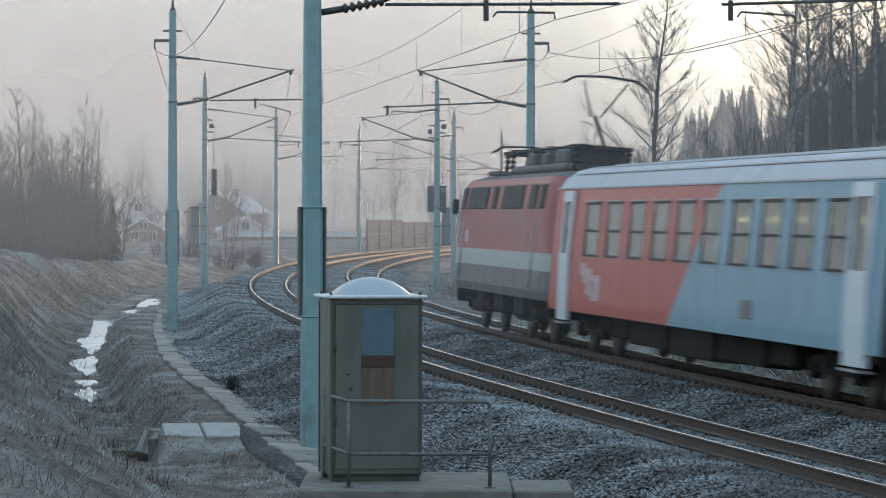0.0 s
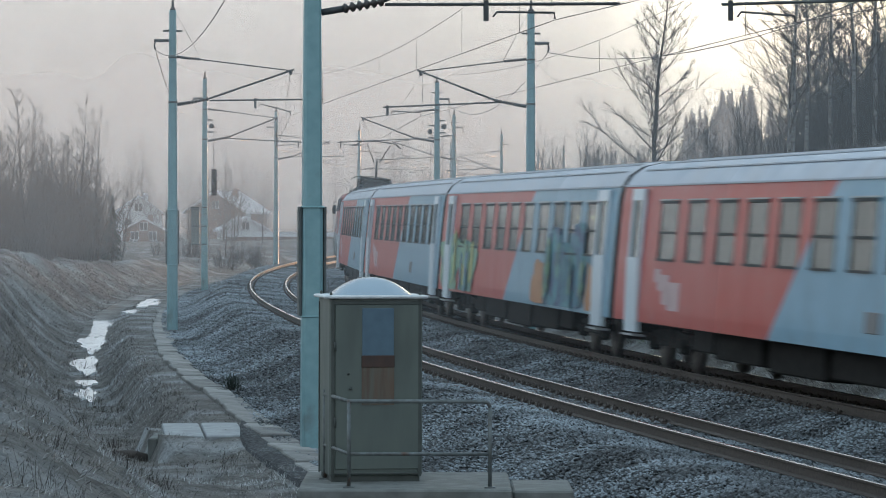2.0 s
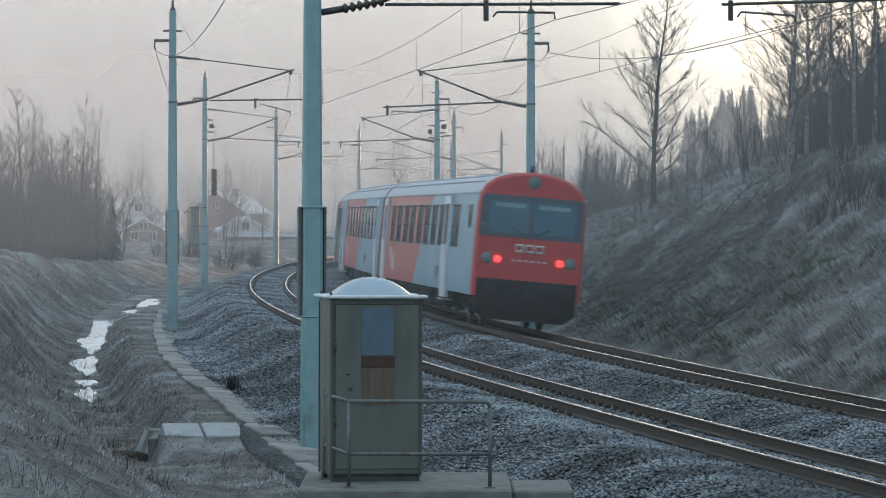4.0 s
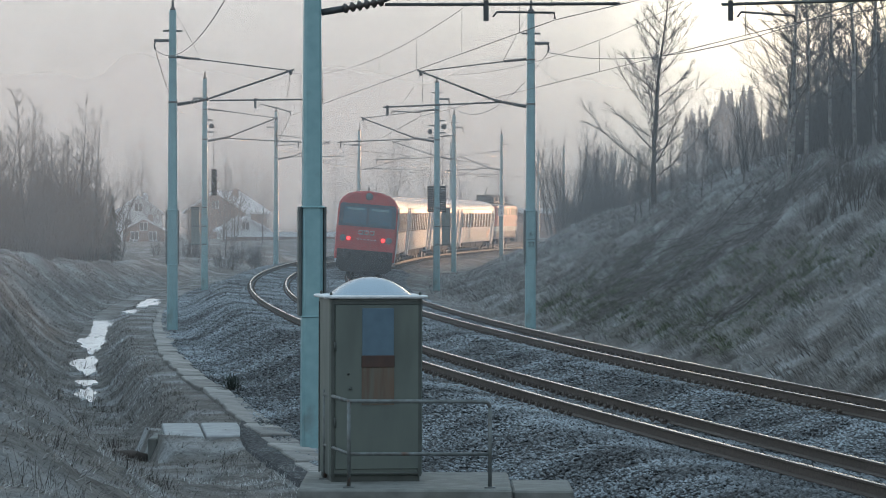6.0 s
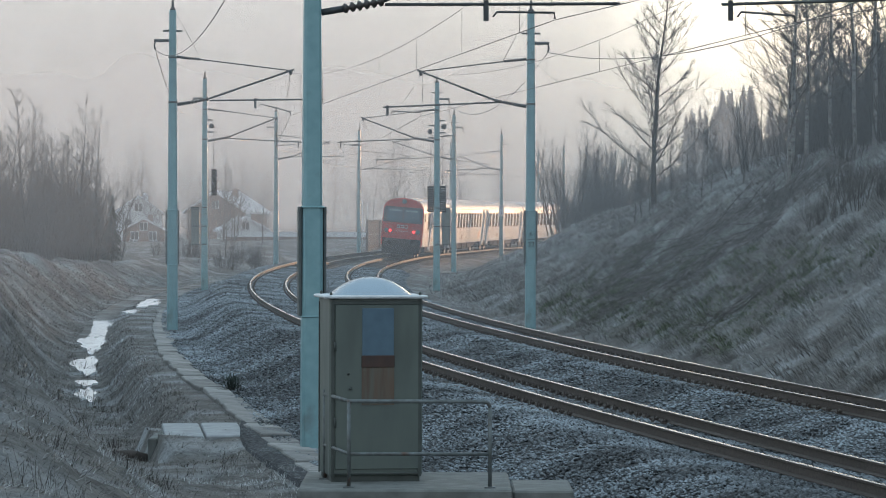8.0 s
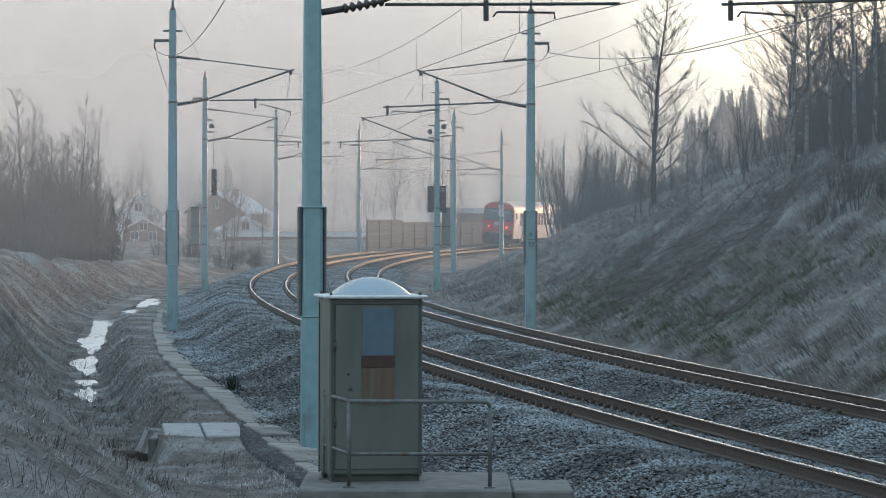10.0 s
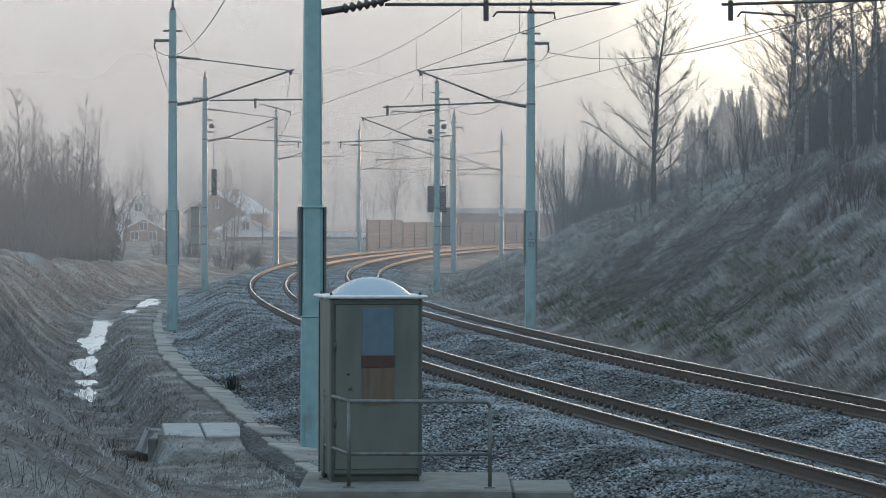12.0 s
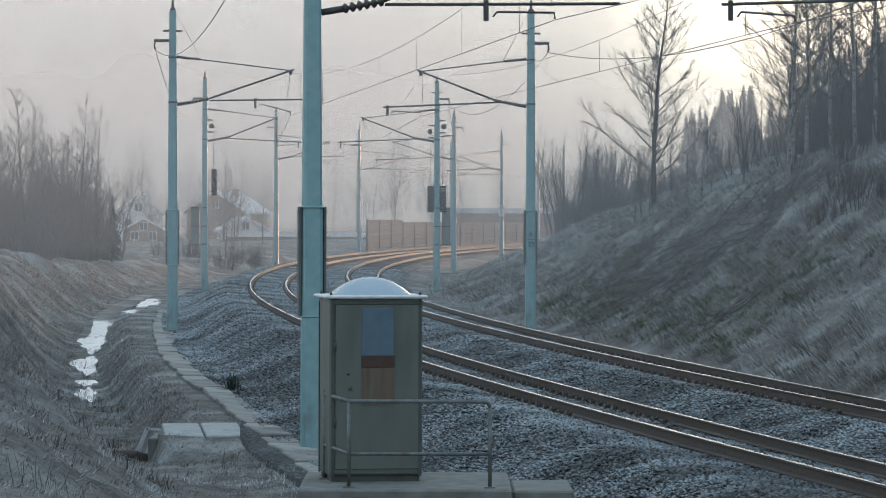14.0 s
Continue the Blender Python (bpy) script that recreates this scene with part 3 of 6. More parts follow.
def make_mast(s, o, ztop, zbase, reach, pull, label, width=0.30, plates=True, feeder=True, cap=True, low=0.0):
    """A square steel mast. reach: along +y (left of the line) or -y, to the track that it serves; local z from the rails' level."""
    lv = level(s)
    m = thing("catenary_mast", label, "catenary mast", beside(s, o, lv), group="catenary masts")
    d = 1 if reach > 0 else -1
    w, t = width / 2, width * 0.36
    zt = ztop - lv
    zb = zbase - lv - 0.5
    sh = MB()
    for a, b, z0, z1 in ((w * 1.12, w * 1.06, zb, 3.1), (w * 1.0, t, 3.1, zt)):
        sec = []
        for q, z in ((a, z0), (b, z1)):
            c = q * 0.28
            sec.append([(q - c, -q, z), (q, -q + c, z), (q, q - c, z), (q - c, q, z), (-q + c, q, z), (-q, q - c, z), (-q, -q + c, z), (-q + c, -q, z)])
        sh.add(sec[0] + sec[1], [(i, (i + 1) % 8, 8 + (i + 1) % 8, 8 + i) for i in range(8)] + [tuple(range(8, 16)), tuple(range(8))[::-1]])
    part("shaft", sh, MAST, m)
    for z in (1.3, 3.08, 6.6, 8.06):
        q = (w + (t - w) * max(0, (z - 3.1) / (zt - 3.1))) * 1.12 + 0.012
        part("clamp_band", MB().box((0, 0, z), (2 * q, 2 * q, 0.055 if z > 4 else 0.03), bevel=0.01), MASTDARK if z > 4 else MAST, m)
    if cap:
        part("top_pin", MB().lathe((0, 0, zt), [(0.10, 0), (0.10, 0.05), (0.04, 0.1), (0.05, 0.16), (0.035, 0.22), (0.05, 0.26), (0.02, 0.34), (0.02, 0.5)], 10), CERAMIC, m)
    part("tie_wire", MB().tube([(0, 0, zt + 0.1), (0, d * 0.92, 8.02)], 0.007, 4), WIRE, m)
    if plates:
        for q in (-1, 1):
            part("guard_plate", MB().box((0, q * (w * 1.12 + 0.028), 2.2), (0.26, 0.045, 1.78), bevel=0.008), MASTDARK, m, "dark flat guard plate")
    if feeder:
        fb = MB()
        fb.box((0, -d * 0.0, 8.92), (0.09, 0.62, 0.06))
        fb.box((0, -d * 0.24, 8.6), (0.12, 0.74, 0.10), bevel=0.02)
        fb.tube([(0, -d * 0.56, 8.58), (0, -d * 0.6, 8.45), (0, -d * 0.56, 8.3)], 0.03, 6)
        part("feeder_bracket", fb, TUBE, m)
    # cantilever
    r = abs(reach)
    arm = MB()
    arm.tube([(0, d * 0.15, 6.52 - low), (0, d * 0.55, 6.59 - low)], 0.055, 8)
    arm.tube([(0, d * 1.15, 6.71 - low), (0, d * (r + 0.12), CARRY_Z + 0.12)], 0.032, 8)
    arm.tube([(0, d * 0.85, 8.0), (0, d * r, CARRY_Z + 0.08)], 0.022, 6)
    arm.tube([(0, d * 0.15, 8.08), (0, d * 0.4, 8.05)], 0.045, 8)
    arm.lathe((0, d * r, CARRY_Z), [(0.03, -0.06), (0.06, -0.03), (0.06, 0.06), (0.03, 0.12)], 8)
    part("cantilever_arm", arm, TUBE, m)
    for a, b, q in (((0, d * 0.5, 6.58 - low), (0, d * 1.2, 6.72 - low), 0.088 if low else 0.066), ((0, d * 0.38, 8.05), (0, d * 0.9, 8.0), 0.055)):
        ins = MB()
        insulator(ins, a, b, 6, q)
        part("insulator", ins, CERAMIC, m)
    reg = MB()
    lo, hi = (1.2, r + 1.1) if pull else (0.9, r + 1.25)
    reg.tube([(0, d * lo, 6.66 - low), (0, d * hi, (6.72 if pull else 6.47) - low)], 0.026, 8)
    q = r - 1.15 if pull else r + 1.1
    zq = (6.68 if pull else 6.47) - low
    reg.box((0, d * q, zq - 0.1), (0.06, 0.08, 0.34))
    q2 = q + (0.12 if pull else -0.12)
    reg.tube([(0, d * q2, zq - 0.2), (0, d * (q2 + (0.06 if pull else -0.06)), zq - 0.12), (0, d * r, WIRE_Z + 0.12), (0, d * r, WIRE_Z + 0.02)], 0.02, 6)
    reg.tube([(0, d * (r - 0.05), CARRY_Z), (0, d * (r - 0.05), 6.66 - low)], 0.006, 4)
    part("registration_arm", reg, TUBE, m)
    return m


MASTS_L = [(-48, -8.6, 9.8, -0.9), (8, -8.6, 9.85, -0.74), (64, -8.12, 9.75, -0.65), (120, -7.75, 9.85, -0.5), (176, -7.7, 10.05, -0.3), (232, -8.4, 10.3, -0.2), (280, -8.0, 10.4, -0.2), (328, -8.0, 10.5, -0.1), (376, -8.0, 10.6, 0.0)]
MASTS_R = [(-48, 3.65, 9.8, -0.8), (8, 3.65, 9.85, -0.8), (64, 3.63, 9.8, -0.7), (120, 3.62, 9.7, -0.9), (176, 3.94, 9.85, -0.6), (232, 3.3, 10.0, -0.6), (277, 3.3, 10.0, -0.5), (325, 3.6, 10.3, -0.4), (373, 3.6, 10.5, -0.3)]


def make_masts():
    made = {}
    for i, (s, o, zt, zb) in enumerate(MASTS_L):
        made["L", s] = make_mast(s, o, zt, zb, -(-SPACING + STAGGER.get(("L", s), 0.0) - o), i % 2 == 0 or s in (8,), "pale blue-green steel catenary mast at the ditch path", 0.31 if s < 100 else 0.29, s < 100, low=0.26 if s == 8 else 0.0)
    for i, (s, o, zt, zb) in enumerate(MASTS_R):
        made["R", s] = make_mast(s, o, zt, zb, o - STAGGER.get(("R", s), 0.0), False, "pale blue-green steel catenary mast below the cutting slope", 0.30, s < 100)
    return made


def tension_gear(m, d, both):
    """Wheel and weights that keep the wires taut."""
    for q in ((-1, 1) if both else (d,)):
        g = MB()
        zw = 7.25 if q < 0 else 7.0
        g.lathe((0, q * 0.34, zw), [(0.05, -0.1), (0.13, -0.1), (0.10, -0.03), (0.13, 0.1), (0.05, 0.1)], 12, 0, "x")
        g.box((0, q * 0.22, zw + 0.3), (0.06, 0.4, 0.07))
        g.box((0, q * 0.22, zw - 0.3), (0.06, 0.4, 0.07))
        part("tension_wheel", g, TUBE, m)
        wt = MB()
        for k in range(12):
            wt.box((0, q * 0.46 if not both else q * 0.29, (3.9 if not both else 3.1) + k * 0.108), (0.26, 0.34 if both else 0.27, 0.1), bevel=0.015)
        wt.tube([(0, q * 0.46 if not both else q * 0.29, 4.3), (0, q * 0.42 if not both else q * 0.3, 7.0)], 0.015, 5)
        part("tension_weight", wt, UNDER, m, "dark stack of iron tension weights")


def wire_run(name, pts, r, mat_, label):
    mb = MB()
    mb.tube(pts, r, 4, caps=False)
    ob = thing(name, label, "overhead wire", data=mb.mesh(name, mat_), group="overhead wires")
    return ob


def make_wires():
    for side, masts, mid in (("L", MASTS_L, -SPACING), ("R", MASTS_R, 0.0)):
        for (s0, *_), (s1, *_) in zip(masts[:-1], masts[1:]):
            w = thing("contact_line", "contact wire hung by droppers from a carrying wire", "overhead wire", group="contact lines")
            lo, hi = MB(), MB()
            n = 12
            a, b = on(s0, mid + STAGGER.get((side, s0), 0.0), 0), on(s1, mid + STAGGER.get((side, s1), 0.0), 0)

            def chord(t, z):
                p = a.lerp(b, t)
                return Vector((p.x, p.y, p.z + z))
            pc = [chord(i / n, WIRE_Z) for i in range(n + 1)]
            pm = [chord(i / n, CARRY_Z - 0.74 * (1 - (2 * i / n - 1) ** 2)) for i in range(n + 1)]
            lo.tube(pc, 0.0075, 4, caps=False)
            hi.tube(pm, 0.006, 4, caps=False)
            part("contact_wire", lo, WIRE, w)
            part("carrying_wire", hi, WIRE, w)
            for i in range(7):
                t = (i + 0.5) / 7
                top = chord(t, CARRY_Z - 0.74 * (1 - (2 * t - 1) ** 2))
                bot = chord(t, WIRE_Z)
                part("dropper", MB().tube([top, bot], 0.005, 4), WIRE, w)
        for (s0, o0, *_), (s1, o1, *_) in zip(masts[:-1], masts[1:]):
            q = -0.56 if side == "L" else 0.56
            a, b = on(s0, o0 + q, 8.3), on(s1, o1 + q, 8.3)
            pts = [a.lerp(b, i / 14) - Vector((0, 0, 1.1 * (1 - (2 * i / 14 - 1) ** 2))) for i in range(15)]
            wire_run("feeder_wire", pts, 0.012, WIRE, "dark slack feeder wire between mast brackets")


# ---- relay hut on its platform ----
def make_hut():
    y0 = 36.2
    def wx(px, y=y0):
        return (px - 784) * y / 6102.0
    def wz(py, y=y0):
        return CAM_H + (393.3 - py) * y / 6102.0
    ground_top = wz(853)
    x0, x1 = wx(583), wx(749)
    w, d, h = x1 - x0, 0.86, wz(528) - ground_top
    hut = thing("relay_hut", "olive-green steel relay cabinet with a domed metal roof", "relay cabinet", pose((x0 + x1) / 2, y0, ground_top, 0, 0, 9.5))
    b = MB()
    b.box((0, d / 2, h / 2 + 0.03), (w, d, h - 0.06), bevel=0.012)
    part("body", b, HUT, hut)
    ft = MB()
    ft.box((0, d / 2, 0.02), (w - 0.05, d - 0.05, 0.1))
    part("plinth", ft, HUTDARK, hut)
    dr = MB()
    dr.box((0.01, -0.008, h / 2 + 0.03), (w - 0.10, 0.016, h - 0.20), bevel=0.006)
    dp = part("door", dr, HUT, hut)
    sm = MB()
    for q in (-1, 1):
        sm.box((q * (w / 2 - 0.032), -0.006, h / 2 + 0.02), (0.035, 0.02, h - 0.06), bevel=0.005)
    sm.box((0, -0.006, h - 0.05), (w - 0.02, 0.02, 0.04), bevel=0.005)
    sm.box((0, -0.006, 0.085), (w - 0.06, 0.02, 0.018), bevel=0.004)
    part("frame", sm, HUTDARK, hut)
    cx, cz = wx(669) - (x0 + x1) / 2, wz(588) - ground_top
    part("notice_plate", MB().box((cx, -0.022, cz), (0.335, 0.012, 0.50), bevel=0.004), BLUEPLATE, dp, "faded blue notice plate")
    part("rusty_plate", MB().box((cx, -0.024, wz(640) - ground_top), (0.35, 0.016, 0.125), bevel=0.004), RUSTPLATE, dp, "rust-brown stained plate")
    part("stained_panel", MB().box((cx, -0.0195, wz(682) - ground_top), (0.345, 0.006, 0.42)), RUSTRUN, dp, "streaked rust runs on paint")
    for q in (0.62, 1.42):
        part("hinge", MB().tube([(-w / 2 + 0.055, -0.02, q - 0.05), (-w / 2 + 0.055, -0.02, q + 0.05)], 0.014, 8), HUTDARK, hut)
    part("lock", MB().lathe((wx(620) - (x0 + x1) / 2, -0.016, wz(688) - ground_top), [(0.018, -0.02), (0.018, 0.0)], 10, 0, "y"), HUTDARK, dp)
    part("lock", MB().lathe((wx(616) - (x0 + x1) / 2, -0.016, wz(662) - ground_top), [(0.012, -0.02), (0.012, 0.0)], 10, 0, "y"), HUTDARK, dp)
    sd = MB()
    sd.box((-w / 2 - 0.004, d - 0.06, h / 2), (0.012, 0.04, h - 0.1))
    part("side_rib", sd, HUTDARK, hut)
    rf = MB()
    rf.box((0.0, d / 2, h + 0.012), (w + 0.11, d + 0.10, 0.035), bevel=0.012)
    part("roof_rim", rf, ROOFWHITE, hut)
    dm = MB()
    prof = []
    for i in range(10):
        a = i / 9
        prof.append((a, math.sqrt(max(0, 1 - a * a))))
    vs, fs = [], []
    nseg = 40
    for i, (a, q) in enumerate(prof[::-1]):
        for k in range(nseg):
            an = 2 * math.pi * k / nseg
            ca, sa = math.cos(an), math.sin(an)
            ex = 2.6
            rr = (abs(ca) ** ex + abs(sa) ** ex) ** (-1 / ex)
            vs.append((ca * rr * a * (w / 2 - 0.06), d / 2 + sa * rr * a * (d / 2 - 0.05), h + 0.03 + 0.185 * (1 - a ** 2.1)))
    for i in range(9):
        for k in range(nseg):
            k2 = (k + 1) % nseg
            fs.append((i * nseg + k, i * nseg + k2, (i + 1) * nseg + k2, (i + 1) * nseg + k))
    dm.add(vs, fs, 0, True)
    part("dome_roof", dm, DOME, hut, "rounded bare aluminium dome")
    for q in (-1, 1):
        for e in (0.04, d - 0.04):
            part("roof_bolt", MB().lathe((q * (w / 2 - 0.02), e, h + 0.03), [(0.016, 0), (0.016, 0.02), (0.008, 0.035)], 8), HUTDARK, hut)
    # platform
    pf = MB()
    xa, xb = wx(527, 35.2), wx(905, 36)
    pf.box(((xa + xb) / 2, 36.35, ground_top - 0.75), (xb - xa, 2.5, 1.5), bevel=0.02)
    plat = thing("concrete_platform", "worn grey concrete platform under the relay cabinet", "platform", data=None)
    part("slab", pf, CONCRETE, plat)
    part("side_slab", MB().box((xb + 0.32, 35.95, ground_top - 0.765), (0.62, 1.5, 1.5), bevel=0.02), CONCRETE, plat)
    # railing
    rl = thing("pipe_railing", "grey painted steel pipe railing with rust at the joints", "railing", pose(0, 0, ground_top))
    yf = 35.35
    xl, xm, xr = wx(575, 36.4), wx(618, yf), wx(868, yf)
    zt, zm = wz(711, yf) - ground_top, wz(804, yf) - ground_top
    r = 0.021
    part("top_rail", MB().tube([(xl, 36.5, wz(698, 36.5) - ground_top), (xm, yf, zt), (xr - 0.06, yf, zt), (xr - 0.02, yf, zt - 0.015), (xr, yf, zt - 0.06)], r, 10), RAILING, rl)
    part("middle_rail", MB().tube([(xl, 36.5, wz(788, 36.5) - ground_top), (xm, yf, zm), (xr, yf, zm)], r * 0.9, 10), RAILING, rl)
    for x, y, z in ((xl, 36.5, wz(690, 36.5) - ground_top), (xm, yf, zt), (xr, yf, zt - 0.06)):
        part("post", MB().tube([(x, y, -0.02), (x, y, z)], r, 10), RAILING, rl)
        part("foot_plate", MB().box((x, y, 0.008), (0.11, 0.11, 0.016)), RAILING, rl)


def make_path():
    """Concrete trough covers beside the ballast."""
    pt = thing("slab_path", "worn concrete slab path over a cable trough", "path")
    s, i = -6.0, 0
    random.seed(11)
    shapes = []
    for k in range(4):
        shapes.append(MB().box((0, 0, 0), (1.96, 0.54, 0.14), bevel=0.02).mesh("slab", SLAB))
    while s < 96:
        o = float(np.interp(s, [-6, 6, 20, 42, 58, 66, 92], [-9.1, -8.95, -8.62, -8.68, -8.52, -8.5, -8.3])) + 0.05 * random.uniform(-1, 1)
        z = float(ground_z(s, -9.0)) + 0.02 + random.uniform(-0.015, 0.015)
        ob = part("slab", shapes[i % 4], None, pt)
        ob.matrix_world = beside(s, o, z, random.uniform(-2, 2)) @ pose(0, 0, 0, random.uniform(-2, 2), random.uniform(-1, 1), 0)
        s += 2.0
        i += 1


make_ground()
make_ballast()
make_track(-SPACING, "curved railway track with rusty rails on sleepers beside the ditch")
make_track(0.0, "curved railway track with rusty rails below the cutting slope")
MADE = make_masts()
tension_gear(MADE["L", 120], -1, False)
tension_gear(MADE["R", 120], 1, True)
make_wires()
make_hut()
make_path()

# ---- the train ----
SIDE = [(1.40, 0.82), (1.41, 1.05), (1.413, 2.0), (1.408, 2.52), (1.395, 3.12), (1.36, 3.42), (1.23, 3.66), (0.97, 3.86), (0.55, 3.99), (0.0, 4.05)]


def shell(holes, x0, x1, side, roof_from=5, inset=0.0):
    """One half of a coach shell with real openings. holes: (xa, xb, row from, row to). side: 1 left, -1 right."""
    mb = MB()
    prof = [((y - inset) if y > inset else 0.0, z - inset * (1 if z > 3.5 else 0)) for y, z in SIDE]
    cuts = sorted({x0, x1, *[h[0] for h in holes], *[h[1] for h in holes]})
    vs = [(x, side * y, z) for x in cuts for y, z in prof]
    k = len(prof)
    body, roof = [], []
    for i in range(len(cuts) - 1):
        xm = (cuts[i] + cuts[i + 1]) / 2
        for j in range(k - 1):
            if any(a < xm < b and r0 <= j < r1 for a, b, r0, r1 in holes):
                continue
            (roof if j >= roof_from else body).append((i * k + j, (i + 1) * k + j, (i + 1) * k + j + 1, i * k + j + 1))
    return vs, body, roof


def bogie(parent, x, wheelbase, radius, side_y=1.0):
    b = MB()
    for q in (-1, 1):
        b.prism([(x - wheelbase / 2 - 0.45, 0.52), (x - wheelbase / 2 + 0.3, 0.42), (x + wheelbase / 2 - 0.3, 0.42), (x + wheelbase / 2 + 0.45, 0.52), (x + wheelbase / 2 + 0.4, 0.66), (x + 0.5, 0.74), (x - 0.5, 0.74), (x - wheelbase / 2 - 0.4, 0.66)], "y", q * side_y - 0.06, q * side_y + 0.06)
        for e in (-1, 1):
            b.box((x + e * wheelbase / 2, q * (side_y + 0.03), radius), (0.3, 0.2, 0.28), bevel=0.04)
            b.tube([(x + e * 0.35, q * side_y, 0.5), (x + e * 0.35, q * side_y, 0.85)], 0.11, 10)
    b.box((x, 0, 0.62), (0.5, 2.0, 0.16))
    bg = part("bogie", b, UNDER, parent)
    for e in (-1, 1):
        w = MB()
        w.tube([(x + e * wheelbase / 2, -0.8, radius), (x + e * wheelbase / 2, 0.8, radius)], 0.08, 10)
        for q in (-1, 1):
            w.lathe((x + e * wheelbase / 2, q * 0.75, radius), [(radius * 0.3, -0.06), (radius - 0.08, -0.06), (radius, -0.06), (radius, 0.06), (radius * 0.6, 0.06), (radius * 0.3, 0.09)], 28, 0, "y")
        part("wheelset", w, WHEEL, bg)


def make_coach(label, wins, doors, paint, cab=False, extras=(), lamps=True):
    """A coach, middle at the origin, x ahead. wins, doors: (from, to) measured ahead of its rear end."""
    L = 26.4
    car = thing("driving_coach" if cab else "passenger_coach", label, "railway coach", group="coaches of the train")
    e0, e1 = (-13.2 + (0.17 if cab else 0.18)), 13.2 - 0.18
    wl_ = [(a - 13.2, b - 13.2) for a, b in wins]
    dl = [(a - 13.2, b - 13.2) for a, b in doors]
    holes = [(a, b, 2, 4) for a, b in wl_] + [(a + 0.12, b - 0.12, 2, 4) for a, b in dl]
    if cab:
        holes.append((-12.15, -11.35, 3, 4))
    body, roof, lining = MB(), MB(), MB()
    for side in (1, -1):
        vs, f1, f2 = shell(holes, e0, e1, side)
        body.add(vs, f1)
        roof.add(vs, f2, 0, True)
        vs, f1, f2 = shell(holes, e0 + 0.05, e1 - 0.05, side, 5, 0.07)
        lining.add(vs, f1 + f2)
    half = [(y, z) for y, z in SIDE]
    ring = half + [(-y, z) for y, z in half[-2::-1]]
    for x in ((e1,) if cab else (e0, e1)):
        part("end_wall", MB().prism(ring, "x", x - 0.02, x + 0.02), UNDER, car)
    part("body", body, paint, car)
    part("roof", roof, ROOF, car, "pale grey-blue ribbed roof")
    lining.box((0, 0, 1.2), (e1 - e0 - 0.2, 2.5, 0.06))
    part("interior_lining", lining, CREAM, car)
    for y, z in ((1.13, 3.76), (0.78, 3.935), (0.3, 4.035)):
        for q in (-1, 1):
            part("roof_rib", MB().box((0.1, q * y, z), (24.4, 0.035, 0.025)), ROOF, car)
    for q in (-1, 1):
        part("gutter", MB().box((0, q * 1.365, 3.43), (e1 - e0, 0.05, 0.035)), ROOF, car)
    seats = MB()
    for a, b in wl_:
        for q in (-1, 1):
            for e in (-0.32, 0.32):
                seats.box(((a + b) / 2 + e, q * 0.85, 1.95), (0.14, 0.95, 1.0), bevel=0.04)
                seats.box(((a + b) / 2 + e * 2, q * 0.85, 1.6), (0.5, 0.95, 0.16), bevel=0.04)
    part("seating", seats, SEAT, car)
    if lamps:
        for k in range(9):
            part("wall_lamp", MB().box((-10.1 + k * 2.1, -1.28, 3.0), (0.7, 0.10, 0.09)), LAMPGLOW, car, "warm lamp above the seats")
    for side in (1, -1):
        for a, b in wl_:
            w = MB()
            t = 0.035
            w.box(((a + b) / 2, side * 1.409, 3.10), (b - a, 0.05, 0.05))
            w.box(((a + b) / 2, side * 1.418, 2.02), (b - a, 0.05, 0.045))
            w.box(((a + b) / 2, side * 1.412, 2.53), (b - a, 0.04, 0.05))
            for x in (a + t / 2, b - t / 2):
                w.add([(x - t / 2, side * 1.42, 2.0), (x + t / 2, side * 1.42, 2.0), (x + t / 2, side * 1.402, 3.12), (x - t / 2, side * 1.402, 3.12), (x - t / 2, side * 1.37, 2.0), (x + t / 2, side * 1.37, 2.0), (x + t / 2, side * 1.355, 3.12), (x - t / 2, side * 1.355, 3.12)], [(0, 1, 2, 3), (4, 7, 6, 5), (0, 3, 7, 4), (1, 5, 6, 2)])
            win = part("window", w, RUBBER, car)
            part("rain_strip", MB().box(((a + b) / 2, side * 1.412, 3.145), (b - a + 0.06, 0.03, 0.025)), FRAME, win)
            g = MB()
            g.box(((a + b) / 2, side * 1.388, 2.56), (b - a - 0.02, 0.008, 1.10))
            ob = part("pane", g, GLASS, win)
            ob.visible_shadow = False
        for a, b in dl:
            d = MB()
            ym = side * 1.435
            d.prism([(side * 1.34, 0.62), (side * 1.43, 2.04), (side * 1.50, 2.04), (side * 1.44, 0.62)], "x", a, b)
            dd = part("door", d, DOORWHITE, car, "pale folding entrance door")
            part("door_header", MB().prism([(side * 1.40, 3.14), (side * 1.40, 3.36), (side * 1.47, 3.36), (side * 1.48, 3.14)], "x", a, b), DOORWHITE, dd)
            for x in (a + 0.06, b - 0.06):
                part("door_post", MB().prism([(side * 1.40, 2.04), (side * 1.39, 3.14), (side * 1.47, 3.14), (side * 1.48, 2.04)], "x", x - 0.06, x + 0.06), DOORWHITE, dd)
            g = MB().box(((a + b) / 2, side * 1.43, 2.59), (b - a - 0.24, 0.01, 1.1))
            part("pane", g, GLASS, dd).visible_shadow = False
            part("step", MB().box(((a + b) / 2, side * 1.36, 0.56), (b - a, 0.26, 0.04)), FRAME, dd)
    u = MB()
    for x, lx, h in ((-3.6, 3.4, 0.5), (0.2, 3.4, 0.56), (4.0, 3.2, 0.5), (-6.4, 1.6, 0.42), (6.6, 1.6, 0.42)):
        for q in (-1, 1):
            u.box((x, q * 0.78, 0.84 - h / 2), (lx, 0.7, h), bevel=0.03)
